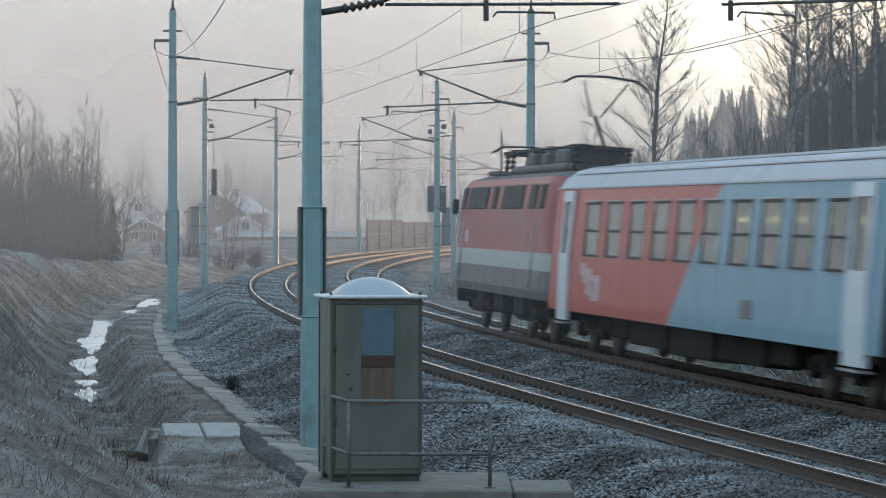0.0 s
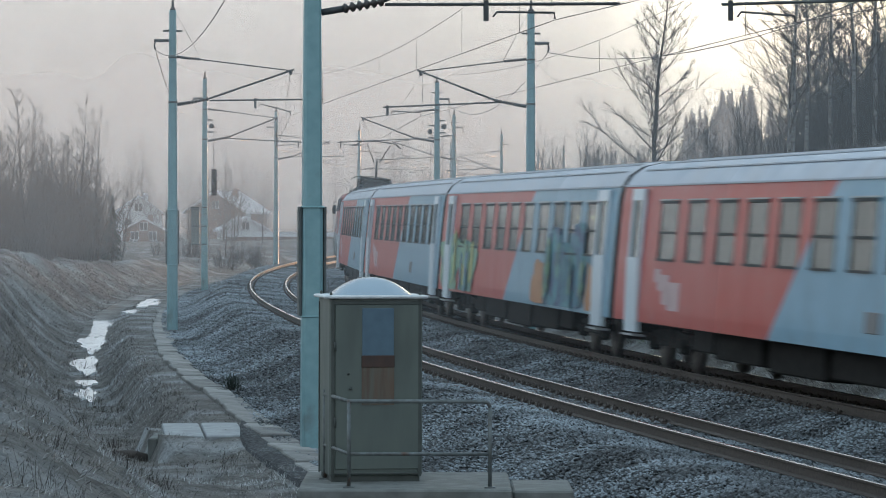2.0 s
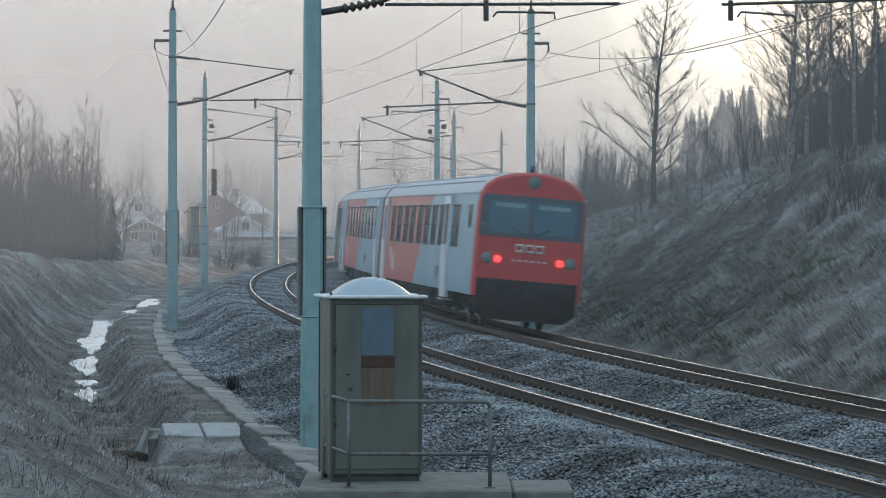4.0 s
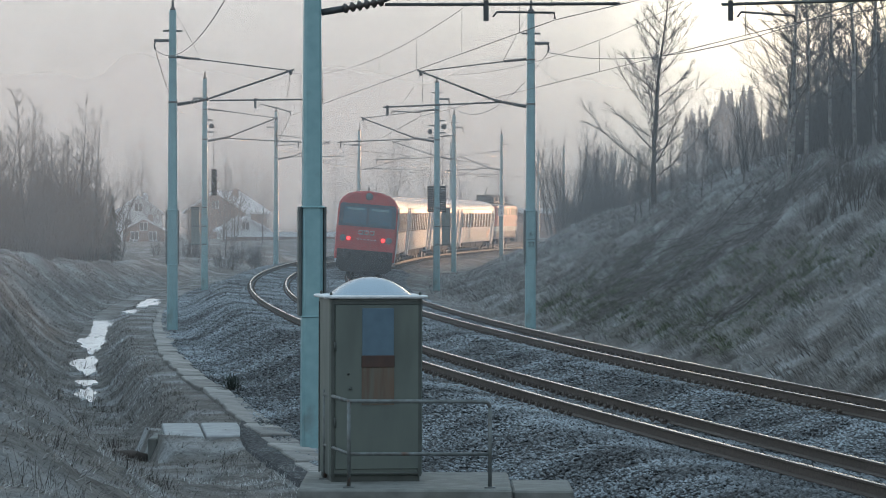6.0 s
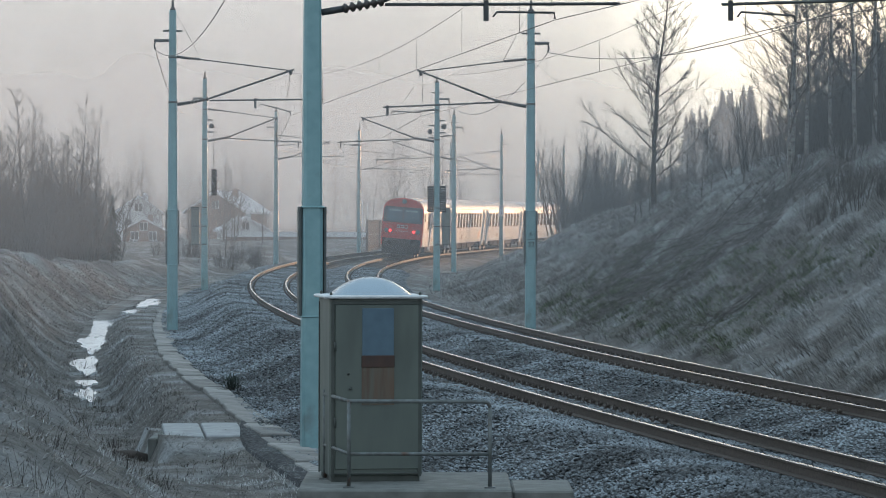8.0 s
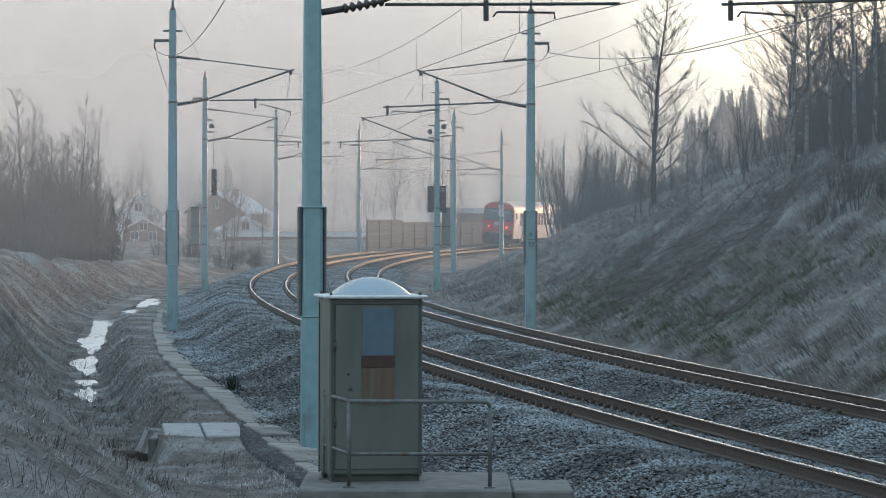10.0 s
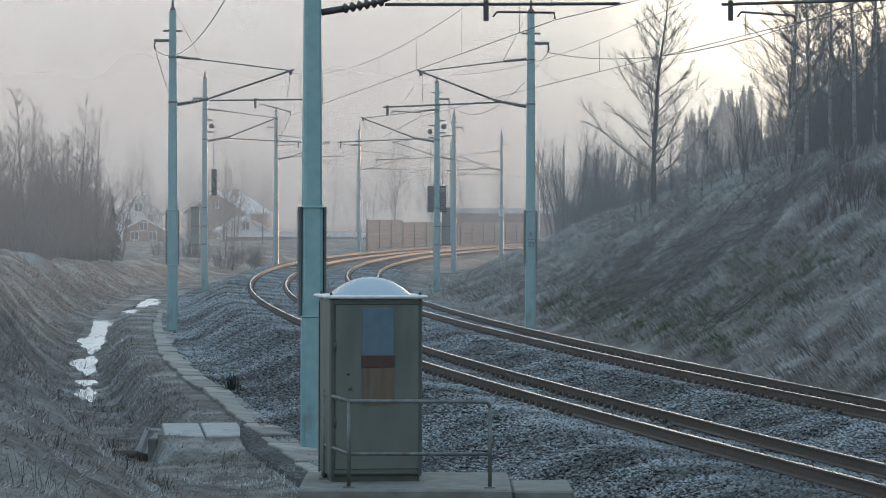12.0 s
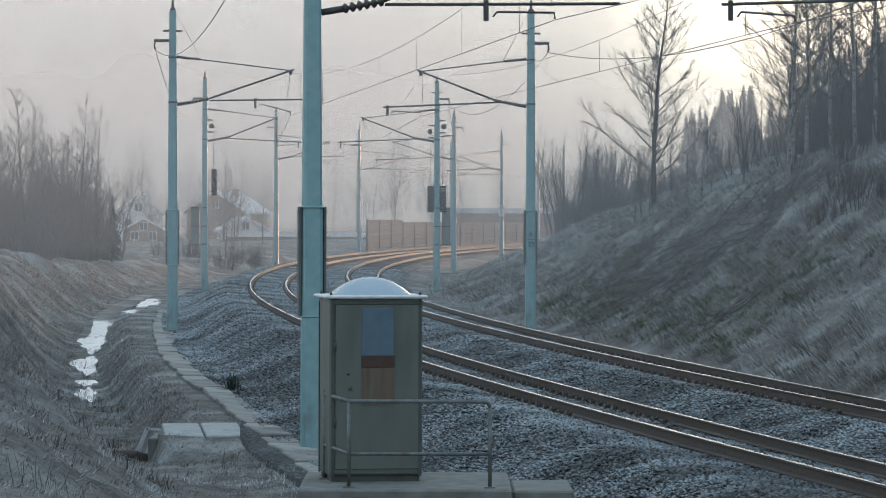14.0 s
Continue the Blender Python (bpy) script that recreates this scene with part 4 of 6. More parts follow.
    u.box((0, 0, 0.86), (e1 - e0 - 0.3, 2.5, 0.14))
    u.box((0, 0, 0.6), (13.5, 1.3, 0.4))
    part("underframe_gear", u, UNDER, car)
    for side in (1, -1):
        part("vent_grille", MB().box((6.35 - 13.2 + 2.0, side * 1.417, 1.28), (0.75, 0.03, 0.32), bevel=0.01), LOCOGREY, car)
    for x in (-9.5, 9.5):
        bogie(car, x, 2.5, 0.46)
    for x in ((e1,) if cab else (e0, e1)):
        sg = 1 if x > 0 else -1
        gw = MB()
        for k in range(3):
            gw.box((x + sg * (0.04 + 0.06 * k), 0, 2.1), (0.05, 1.25 - 0.06 * (k % 2), 2.3), bevel=0.02)
        part("gangway", gw, UNDER, car)
        for q in (-1, 1):
            part("buffer", MB().lathe((x, q * 0.875, 1.05), [(0.09, 0), (0.09, sg * 0.1), (0.22, sg * 0.12), (0.22, sg * 0.16)], 16, 0, "x"), UNDER, car)
    for fn in extras:
        fn(car)
    return car


def emblem(car):
    """A bleached mark on the red paint."""
    for side in (1, -1):
        e = MB()
        y = side * 1.4205
        for a, b, lo, hi in ((8.4, 9.3, 1.45, 1.75), (8.1, 8.9, 1.2, 1.5), (7.5, 8.4, 1.1, 1.62), (9.1, 9.6, 1.6, 1.85)):
            e.box(((a + b) / 2, y, (lo + hi) / 2), (b - a, 0.006, hi - lo))
        part("emblem", e, EMBLEM, car, "bleached pinkish emblem")


EMBLEM = material("bleached_emblem", (0.52, 0.34, 0.34), (0.58, 0.44, 0.45), 3, 0.5)
G_GREEN = material("spray_green", (0.10, 0.33, 0.26), (0.30, 0.40, 0.20), 3.5, 0.5, c3=(0.06, 0.16, 0.17), c3_scale=3.0, c3_at=(0.5, 0.6))
G_BLUE = material("spray_blue", (0.03, 0.10, 0.22), (0.09, 0.33, 0.34), 3.2, 0.5, c3=(0.02, 0.045, 0.13), c3_scale=2.6, c3_at=(0.5, 0.6))
G_ORANGE = material("spray_orange", (0.45, 0.20, 0.07), (0.38, 0.17, 0.08), 2.0, 0.5)
G_YELLOW = material("spray_yellow", (0.5, 0.46, 0.12), (0.42, 0.42, 0.18), 3.0, 0.5)


def blob(mb, cx, cz, rx, rz, seed, y):
    rnd = random.Random(seed)
    pts = []
    n = 28
    ph = [rnd.uniform(0, 6.28) for _ in range(3)]
    for k in range(n):
        a = 2 * math.pi * k / n
        q = 1 + 0.12 * math.sin(3 * a + ph[0]) + 0.10 * math.sin(5 * a + ph[1]) + 0.07 * math.sin(9 * a + ph[2])
        pts.append((cx + rx * q * math.copysign(abs(math.cos(a)) ** 0.6, math.cos(a)), min(3.1, max(0.88, cz + rz * q * math.copysign(abs(math.sin(a)) ** 0.6, math.sin(a))))))
    mb.prism(pts, "y", y - 0.003, y + 0.003)


def graffiti(car):
    for mat_, items in ((G_GREEN, ((10.9, 1.55, 1.8, 0.74, 1), (7.6, 1.5, 1.5, 0.68, 2))), (G_YELLOW, ((10.2, 1.7, 0.22, 0.6, 3), (8.0, 1.6, 0.25, 0.6, 4), (6.7, 1.6, 0.2, 0.5, 5))),
                        (G_BLUE, ((-7.6, 1.55, 2.7, 0.74, 6), (-8.9, 2.2, 0.9, 0.45, 7), (-6.0, 2.15, 0.8, 0.4, 8))), (G_ORANGE, ((-4.1, 1.3, 0.8, 0.5, 9), (-10.75, 1.3, 0.35, 0.5, 10)))):
        for cx, cz, rx, rz, sd in items:
            mb = MB()
            lift = 1 if sd in (1, 6) else 2 if sd in (2, 7) else 3 if sd == 8 else 4
            blob(mb, cx, cz, rx, rz, sd, 1.424 + 0.008 * lift)
            part("graffiti", mb, mat_, car, "sprayed graffiti patch")
    rnd = random.Random(5)
    for k in range(16):      # narrow strokes over the large patches
        x = rnd.uniform(6.2, 12.2) if k < 7 else rnd.uniform(-10.0, -5.2)
        mb = MB()
        blob(mb, x, rnd.uniform(1.25, 1.9), rnd.uniform(0.10, 0.26), rnd.uniform(0.3, 0.6), 40 + k, 1.464 + 0.004 * k)
        part("graffiti", mb, rnd.choice((G_GREEN, G_BLUE, G_YELLOW) if k < 7 else (G_BLUE, G_GREEN, G_BLUE)), car, "sprayed graffiti stroke")


def face(car):
    """The driving end of the last coach."""
    half = SIDE
    ring = half + [(-y, z) for y, z in half[-2::-1]]
    secs = [(-13.03, 1.0, 0.0), (-13.09, 0.995, 0.0), (-13.16, 0.975, 0.01), (-13.2, 0.94, 0.025)]
    lo_mb, hi_mb = MB(), MB()
    n = len(ring)
    vs = []
    for x, k, dz in secs:
        vs += [(x, y * k, 0.84 + (z - 0.84) * (1 - dz)) for y, z in ring]
    fs = [(i * n + j, i * n + (j + 1) % n, (i + 1) * n + (j + 1) % n, (i + 1) * n + j) for i in range(len(secs) - 1) for j in range(n)]
    hi_mb.add(vs, fs, 0, False)
    hi_mb.add(vs[-n:], [tuple(range(n))])
    part("front_shell", hi_mb, FACERED, car, "bright red rounded driving end")
    band = MB()
    band.prism([(-1.325, 2.36), (1.325, 2.36), (1.30, 3.32), (1.22, 3.42), (-1.22, 3.42), (-1.30, 3.32)], "x", -13.225, -13.19)
    part("window_band", band, SCREENBAND, car, "dark blue band round the windscreens")
    for q in (-1, 1):
        s_ = MB()
        s_.prism([(q * 0.06, 2.46), (q * 1.12, 2.48), (q * 1.1, 3.2), (q * 1.04, 3.27), (q * 0.06, 3.28)], "x", -13.236, -13.228)
        part("windscreen", s_, SCREEN, car)
        part("sun_blind", MB().box((-13.239, q * 0.56, 3.17), (0.006, 0.8, 0.10)), BLIND, car, "pale sun blind behind the windscreen")
        part("headlamp", MB().lathe((-13.2, q * 1.06, 1.80), [(0.15, 0.0), (0.15, -0.04), (0.12, -0.06), (0.02, -0.065)], 20, 0, "x"), LAMPGREY, car)
        part("tail_lamp", MB().lathe((-13.2, q * 0.80, 1.79), [(0.085, 0.0), (0.085, -0.04), (0.05, -0.055)], 16, 0, "x"), TAIL, car, "glowing red tail lamp")
        part("buffer", MB().lathe((-13.2, q * 0.875, 1.05), [(0.10, 0.1), (0.10, -0.35), (0.25, -0.38), (0.25, -0.44)], 18, 0, "x"), UNDER, car)
        part("wiper", MB().tube([(-13.24, q * 0.15, 2.44), (-13.25, q * 0.5, 2.62)], 0.012, 5), UNDER, car)
    part("top_lamp", MB().lathe((-13.13, 0, 3.78), [(0.19, 0.12), (0.19, -0.05), (0.15, -0.09), (0.02, -0.1)], 20, 0, "x"), LAMPGREY, car, "round grey roof-edge lamp")
    part("horn", MB().tube([(-12.9, 0.05, 4.0), (-12.95, 0.05, 4.22)], [0.07, 0.03], 8), UNDER, car)
    mk = MB()
    for k in range(3):
        x = 0.26 - 0.26 * k
        mk.tube([(-13.206, x - 0.09, 2.02), (-13.206, x - 0.09, 2.18), (-13.206, x + 0.09, 2.18), (-13.206, x + 0.09, 2.02), (-13.206, x - 0.09, 2.02)], 0.034, 5)
    part("emblem", mk, ROOFWHITE, car, "white emblem in three plain rings")
    pl = MB()
    for k in range(6):
        pl.box((-13.206, -0.42 + k * 0.16, 1.78), (0.008, 0.10, 0.05))
    part("number_bar", pl, EMBLEM, car, "row of pale bars")
    ap = MB()
    ap.prism([(-1.28, 0.45), (-1.0, 0.25), (1.0, 0.25), (1.28, 0.45), (1.29, 1.28), (-1.29, 1.28)], "x", -13.24, -12.8)
    part("front_apron", ap, UNDER, car, "dark grimy buffer beam")
    part("coupling", MB().tube([(-13.2, 0, 1.05), (-13.5, 0, 0.98), (-13.55, 0, 0.7)], 0.05, 6), UNDER, car)
    for side in (1, -1):
        part("cab_window", MB().box((-11.75, side * 1.395, 2.83), (0.78, 0.02, 0.58), bevel=0.008), GLASS, car)


ENGINEGLASS = material("dusty_dark_glass", (0.02, 0.022, 0.024), (0.015, 0.016, 0.018), 4, 0.6, spec=0.15)
SCREENBAND = material("blue_black_band", (0.03, 0.075, 0.11), (0.025, 0.06, 0.09), 4, 0.25)
BLIND = material("pale_blind", (0.16, 0.33, 0.36), (0.13, 0.28, 0.31), 4, 0.5)


def make_engine():
    car = thing("electric_locomotive", "faded red electric locomotive with a pale stripe and one raised pantograph", "locomotive", group="")
    L = 15.2
    a = L / 2
    prof = [(1.40, 0.95), (1.47, 1.15), (1.48, 1.6), (1.48, 2.0), (1.47, 2.95), (1.40, 3.58), (1.28, 3.74), (0.9, 3.88), (0, 3.95)]
    ring = prof + [(-y, z) for y, z in prof[-2::-1]]
    n = len(ring)

    def sec(x, k=1.0, cut=0.0):
        return [(x + (cut * max(0, z - 2.0) / 1.9 if x < 0 else -cut * max(0, z - 2.0) / 1.9), y * k, z) for y, z in ring]
    secs = [sec(-a, 0.82, 0.55), sec(-a + 0.25, 0.95, 0.45), sec(-a + 0.7, 1.0, 0.2), sec(-a + 1.2), sec(a - 1.2), sec(a - 0.7, 1.0, 0.2), sec(a - 0.25, 0.95, 0.45), sec(a, 0.82, 0.55)]
    vs = [p for s_ in secs for p in s_]
    parts_ = {"low": MB(), "stripe": MB(), "body": MB(), "roof": MB()}
    for i in range(len(secs) - 1):
        for j in range(n):
            jj = j if j < len(prof) - 1 else n - 2 - j
            if j == n - 1:
                continue
            key = "low" if jj in (0, 1) else "stripe" if jj == 2 else "body" if jj in (3, 4, 5) else "roof"
            parts_[key].add([vs[i * n + j], vs[i * n + j + 1], vs[(i + 1) * n + j + 1], vs[(i + 1) * n + j]], [(0, 1, 2, 3)])
    for e in (0, len(secs) - 1):
        q = secs[e]
        for j in range(len(prof) - 1):
            key = "low" if j in (0, 1) else "stripe" if j == 2 else "body" if j in (3, 4) else "roof"
            m_ = len(ring) - 1 - j
            parts_[key].add([q[j], q[j + 1], q[m_ - 1], q[m_]], [(0, 1, 2, 3)])
    part("skirt", parts_["low"], LOCOGREY, car, "grey lower side")
    part("stripe", parts_["stripe"], LOCOSTRIPE, car, "pale stripe along the side")
    part("body", parts_["body"], LOCORED, car, "faded pinkish-red side panels")
    part("roof", parts_["roof"], LOCOROOF, car, "sooty dark roof")
    for side in (1, -1):
        for x0, x1 in ((6.1, 6.75), (2.2, 5.5), (0.6, 1.3), (-3.6, -0.4), (-5.6, -4.6), (-6.75, -6.1)):
            w = MB().box(((x0 + x1) / 2, side * 1.452, 3.27), (x1 - x0, 0.05, 0.56), bevel=0.02, rot=Matrix.Rotation(side * 0.11, 3, "X"))
            part("window", w, ENGINEGLASS, car)
        for x in (5.9, -5.9):
            part("handrail", MB().tube([(x, side * 1.52, 1.2), (x, side * 1.53, 2.7)], 0.018, 6), FRAME, car)
        part("mirror", MB().box((7.0, side * 1.6, 3.05), (0.1, 0.18, 0.4), bevel=0.03), UNDER, car)
        part("number_plate", MB().box((5.3, side * 1.487, 2.3), (0.5, 0.01, 0.3)), EMBLEM, car, "pale worn plate")
        for x in (-3.2, 0.0, 3.2):
            part("tank", MB().box((x, side * 1.05, 0.75), (1.6, 0.5, 0.5), bevel=0.05), UNDER, car)
    for e in (-1, 1):
        for q in (-1, 1):
            part("windscreen", MB().box((e * (a - 0.42), q * 0.55, 3.2), (0.05, 0.9, 0.66), rot=Matrix.Rotation(-e * 0.29, 3, "Y"), bevel=0.02), SCREEN, car)
            part("headlamp", MB().lathe((e * a, q * 0.9, 1.5), [(0.14, 0), (0.14, e * 0.08), (0.05, e * 0.1)], 16, 0, "x"), LAMPGREY, car)
            part("buffer", MB().lathe((e * (a - 0.1), q * 0.875, 1.05), [(0.1, 0), (0.1, e * 0.5), (0.25, e * 0.52), (0.25, e * 0.58)], 16, 0, "x"), UNDER, car)
        part("buffer_beam", MB().box((e * (a - 0.12), 0, 0.85), (0.24, 2.6, 0.5), bevel=0.04), UNDER, car)
    gear = MB()
    gear.box((-1.3, 0, 4.0), (8.2, 1.7, 0.22), bevel=0.08)
    for x, lx, w, h in ((-4.3, 1.2, 1.5, 0.34), (-2.9, 1.1, 1.2, 0.42), (-1.6, 0.9, 1.5, 0.3), (-0.4, 0.9, 1.0, 0.5), (0.8, 1.0, 1.4, 0.34), (2.1, 0.9, 1.1, 0.24)):
        gear.box((x, 0, 4.1 + h / 2), (lx, w, h), bevel=0.06)
    for x in (4.3, 5.4):
        gear.box((x, 0.75, 3.95), (0.7, 0.5, 0.12), bevel=0.03)
        gear.box((x, -0.75, 3.95), (0.7, 0.5, 0.12), bevel=0.03)
    part("roof_housing", gear, LOCOROOF, car)
    rf = MB()
    for x in (-5.4, -4.4, -0.6, 0.4, 4.2, 5.2):
        for q in (-0.6, 0.6):
            insulator(rf, (x, q, 3.95), (x, q, 4.5), 4, 0.08)
    rf.tube([(-5.4, 0.6, 4.5), (5.2, 0.6, 4.5)], 0.025, 6)
    rf.tube([(-5.4, -0.6, 4.52), (5.2, -0.6, 4.52)], 0.025, 6)
    part("roof_conductors", rf, UNDER, car)
    for x, up in ((-4.9, True), (4.9, False)):
        p = MB()
        p.box((x, 0, 4.5), (1.6, 1.3, 0.08))
        sg = 1 if x < 0 else -1
        if up:
            knee, head = (x + sg * 0.95, 5.25), (x - sg * 0.1, WIRE_Z - 0.06)
        else:
            knee, head = (x + sg * 1.3, 4.62), (x - sg * 0.5, 4.7)
        p.tube([(x - sg * 0.6, 0, 4.52), (knee[0], 0, knee[1])], 0.045, 8)
        for q in (-1, 1):
            p.tube([(knee[0], q * 0.12, knee[1]), (head[0], q * 0.5, head[1] - 0.12)], 0.022, 6)
        for e in (-0.16, 0.16):
            p.tube([(head[0] + e, -0.97, head[1] - 0.2), (head[0] + e, -0.72, head[1] - 0.03), (head[0] + e, 0, head[1] + 0.02), (head[0] + e, 0.72, head[1] - 0.03), (head[0] + e, 0.97, head[1] - 0.2)], 0.024, 6)
        part("pantograph", p, UNDER, car, "raised pantograph" if up else "folded pantograph")
    for x in (-3.9, 3.9):
        bogie(car, x, 3.4, 0.62, 1.12)
    return car


WINS = [(2.42, 3.62), (4.43, 5.78), (6.48, 7.83), (8.55, 9.9), (10.7, 12.05), (12.8, 14.15), (14.85, 16.2), (16.95, 18.3), (19.15, 20.5), (21.3, 22.75)]
DOORS = [(0.95, 2.1), (24.0, 25.0)]
PLAIN = "pale blue-grey and red passenger coach with two doors a side"
TRAIN = [
    (make_engine(), 16.0, 4.0),
    (make_coach(PLAIN, WINS, DOORS, COACH, extras=(emblem,)), 26.4, 9.5),
    (make_coach(PLAIN, WINS, DOORS, COACH, extras=(emblem,), lamps=False), 26.4, 9.5),
    (make_coach("pale blue-grey and red passenger coach sprayed with green and blue graffiti", WINS, DOORS, COACH, extras=(graffiti,)), 26.4, 9.5),
    (make_coach(PLAIN, WINS, DOORS, COACH, extras=(emblem,), lamps=False), 26.4, 9.5),
    (make_coach("pale and red driving coach with a red end, lit tail lamps", [(3.75, 5.35), (7.4, 8.7), (9.4, 10.7), (11.35, 12.7), (13.3, 14.65), (15.45, 16.85), (17.4, 18.75), (19.55, 20.95), (21.6, 22.85)], [(5.75, 7.05), (24.0, 25.0)], DRIVE, cab=True, extras=(emblem, face), lamps=False), 26.4, 9.5),
]


def riding(mid, pivot):
    """The pose of a vehicle whose middle is at mid along the far track, carried on two pivots."""
    a, b = on(mid - pivot, 0.0), on(mid + pivot, 0.0)
    d = b - a
    c = (a + b) / 2
    turn = Matrix.Rotation(math.atan2(d.y, d.x), 4, "Z") @ Matrix.Rotation(-math.asin(d.z / d.length), 4, "Y") @ Matrix.Rotation(CANT, 4, "X")
    return Matrix.Translation(c) @ turn


def tail_at(t):
    return -105.711 + 35.8346 * t + 0.03433 * t * t


def motions():
    ahead = 5 * 26.4 + 16.0
    for ob, length, pivot in TRAIN:
        middle = ahead - length / 2
        ahead -= length
        walk(ob, [(0.25 * i, riding(tail_at(0.25 * i) + middle, pivot)) for i in range(57)])

# ---- fog in the valley: thin drifting sheets that scatter the sky's light ----
def fog_material(name, density, y):
    mt = bpy.data.materials.new(name)
    mt.use_nodes = True
    nd, ln = mt.node_tree.nodes, mt.node_tree.links
    nd.remove(nd["Principled BSDF"])
    df, tl, tr = nd.new("ShaderNodeBsdfDiffuse"), nd.new("ShaderNodeBsdfTranslucent"), nd.new("ShaderNodeBsdfTransparent")
    df.inputs[0].default_value = tl.inputs[0].default_value = (0.58, 0.62, 0.655, 1)
    m1, m2 = nd.new("ShaderNodeMixShader"), nd.new("ShaderNodeMixShader")
    ln.new(df.outputs[0], m1.inputs[1])
    ln.new(tl.outputs[0], m1.inputs[2])
    m1.inputs[0].default_value = 0.55
    tc, sp, mr = nd.new("ShaderNodeTexCoord"), nd.new("ShaderNodeSeparateXYZ"), nd.new("ShaderNodeMapRange")
    ln.new(tc.outputs["Object"], sp.inputs[0])
    mr.interpolation_type = "SMOOTHSTEP"
    mr.inputs["From Min"].default_value, mr.inputs["From Max"].default_value = -0.9, 2.4
    mr.inputs["To Max"].default_value = density
    ln.new(sp.outputs["Z"], mr.inputs["Value"])
    hi = nd.new("ShaderNodeMapRange")            # thinner higher up
    hi.interpolation_type = "SMOOTHSTEP"
    hi.inputs["From Min"].default_value, hi.inputs["From Max"].default_value = (14.0, 60.0) if y > 500 else (7.0 + 0.01 * y, 26.0 + 0.04 * y)
    hi.inputs["To Min"].default_value, hi.inputs["To Max"].default_value = 1.0, 0.15
    ln.new(sp.outputs["Z"], hi.inputs["Value"])
    mh = nd.new("ShaderNodeMath")
    mh.operation = "MULTIPLY"
    ln.new(mr.outputs[0], mh.inputs[0])
    ln.new(hi.outputs[0], mh.inputs[1])
    no = nd.new("ShaderNodeTexNoise")
    no.inputs["Scale"].default_value = 0.035
    ln.new(tc.outputs["Object"], no.inputs["Vector"])
    r2 = nd.new("ShaderNodeMapRange")
    r2.inputs["From Min"].default_value, r2.inputs["From Max"].default_value = 0.3, 0.7
    r2.inputs["To Min"].default_value, r2.inputs["To Max"].default_value = 0.8, 1.15
    ln.new(no.outputs["Fac"], r2.inputs["Value"])
    mu = nd.new("ShaderNodeMath")
    mu.operation = "MULTIPLY"
    ln.new(mh.outputs[0], mu.inputs[0])
    ln.new(r2.outputs[0], mu.inputs[1])
    ln.new(mu.outputs[0], m2.inputs[0])
    ln.new(tr.outputs[0], m2.inputs[1])
    ln.new(m1.outputs[0], m2.inputs[2])
    ln.new(m2.outputs[0], nd["Material Output"].inputs[0])
    return mt


FOG = [(62, 0.075), (80, 0.075), (100, 0.075), (122, 0.07), (148, 0.07), (178, 0.07), (212, 0.07), (250, 0.075), (300, 0.09), (370, 0.12), (530, 0.30), (680, 0.50)]


def make_fog():
    for y, dens in FOG:
        w = 0.135 * y + 8
        n = 24
        vs, fs = [], []
        for i in range(n + 1):
            x = -w + 2 * w * i / n
            for z in (-3.0, 0.14 * y + 25):
                vs.append((x, y + 4 * math.sin(x * 0.05 + y) + 0.0006 * x * x, z))
        fs = [(2 * i, 2 * i + 2, 2 * i + 3, 2 * i + 1) for i in range(n)]
        me = MB().add(vs, fs, 0, True).mesh("fog_bank", fog_material("fog_%d" % y, dens, y))
        tagged(new("fog_bank", me), "thin grey morning fog lying across the valley", "fog", group="fog banks", kind="stuff")


make_fog()


# ---- plants ----
def bend(p, d, length, n, wob, rise, rnd):
    pts = [Vector(p)]
    d = Vector(d).normalized()
    for _ in range(n):
        d = (d + Vector((rnd.uniform(-wob, wob), rnd.uniform(-wob, wob), rnd.uniform(-wob, wob) + rise))).normalized()
        pts.append(pts[-1] + d * (length / n))
    return pts


def twig(mb, p, d, length, r):
    """A fine tapering twig that ends in a point."""
    a = d.cross(Vector((0.31, 0.17, 0.94))).normalized() * r
    b = d.normalized().cross(a)
    mb.add([p + a, p - a * 0.5 + b * 0.87, p - a * 0.5 - b * 0.87, p + d.normalized() * length], [(0, 1, 3), (1, 2, 3), (2, 0, 3)])


def along(pts, f):
    k = min(len(pts) - 2, int(f * (len(pts) - 1)))
    return pts[k].lerp(pts[k + 1], f * (len(pts) - 1) - k), (pts[k + 1] - pts[k]).normalized()


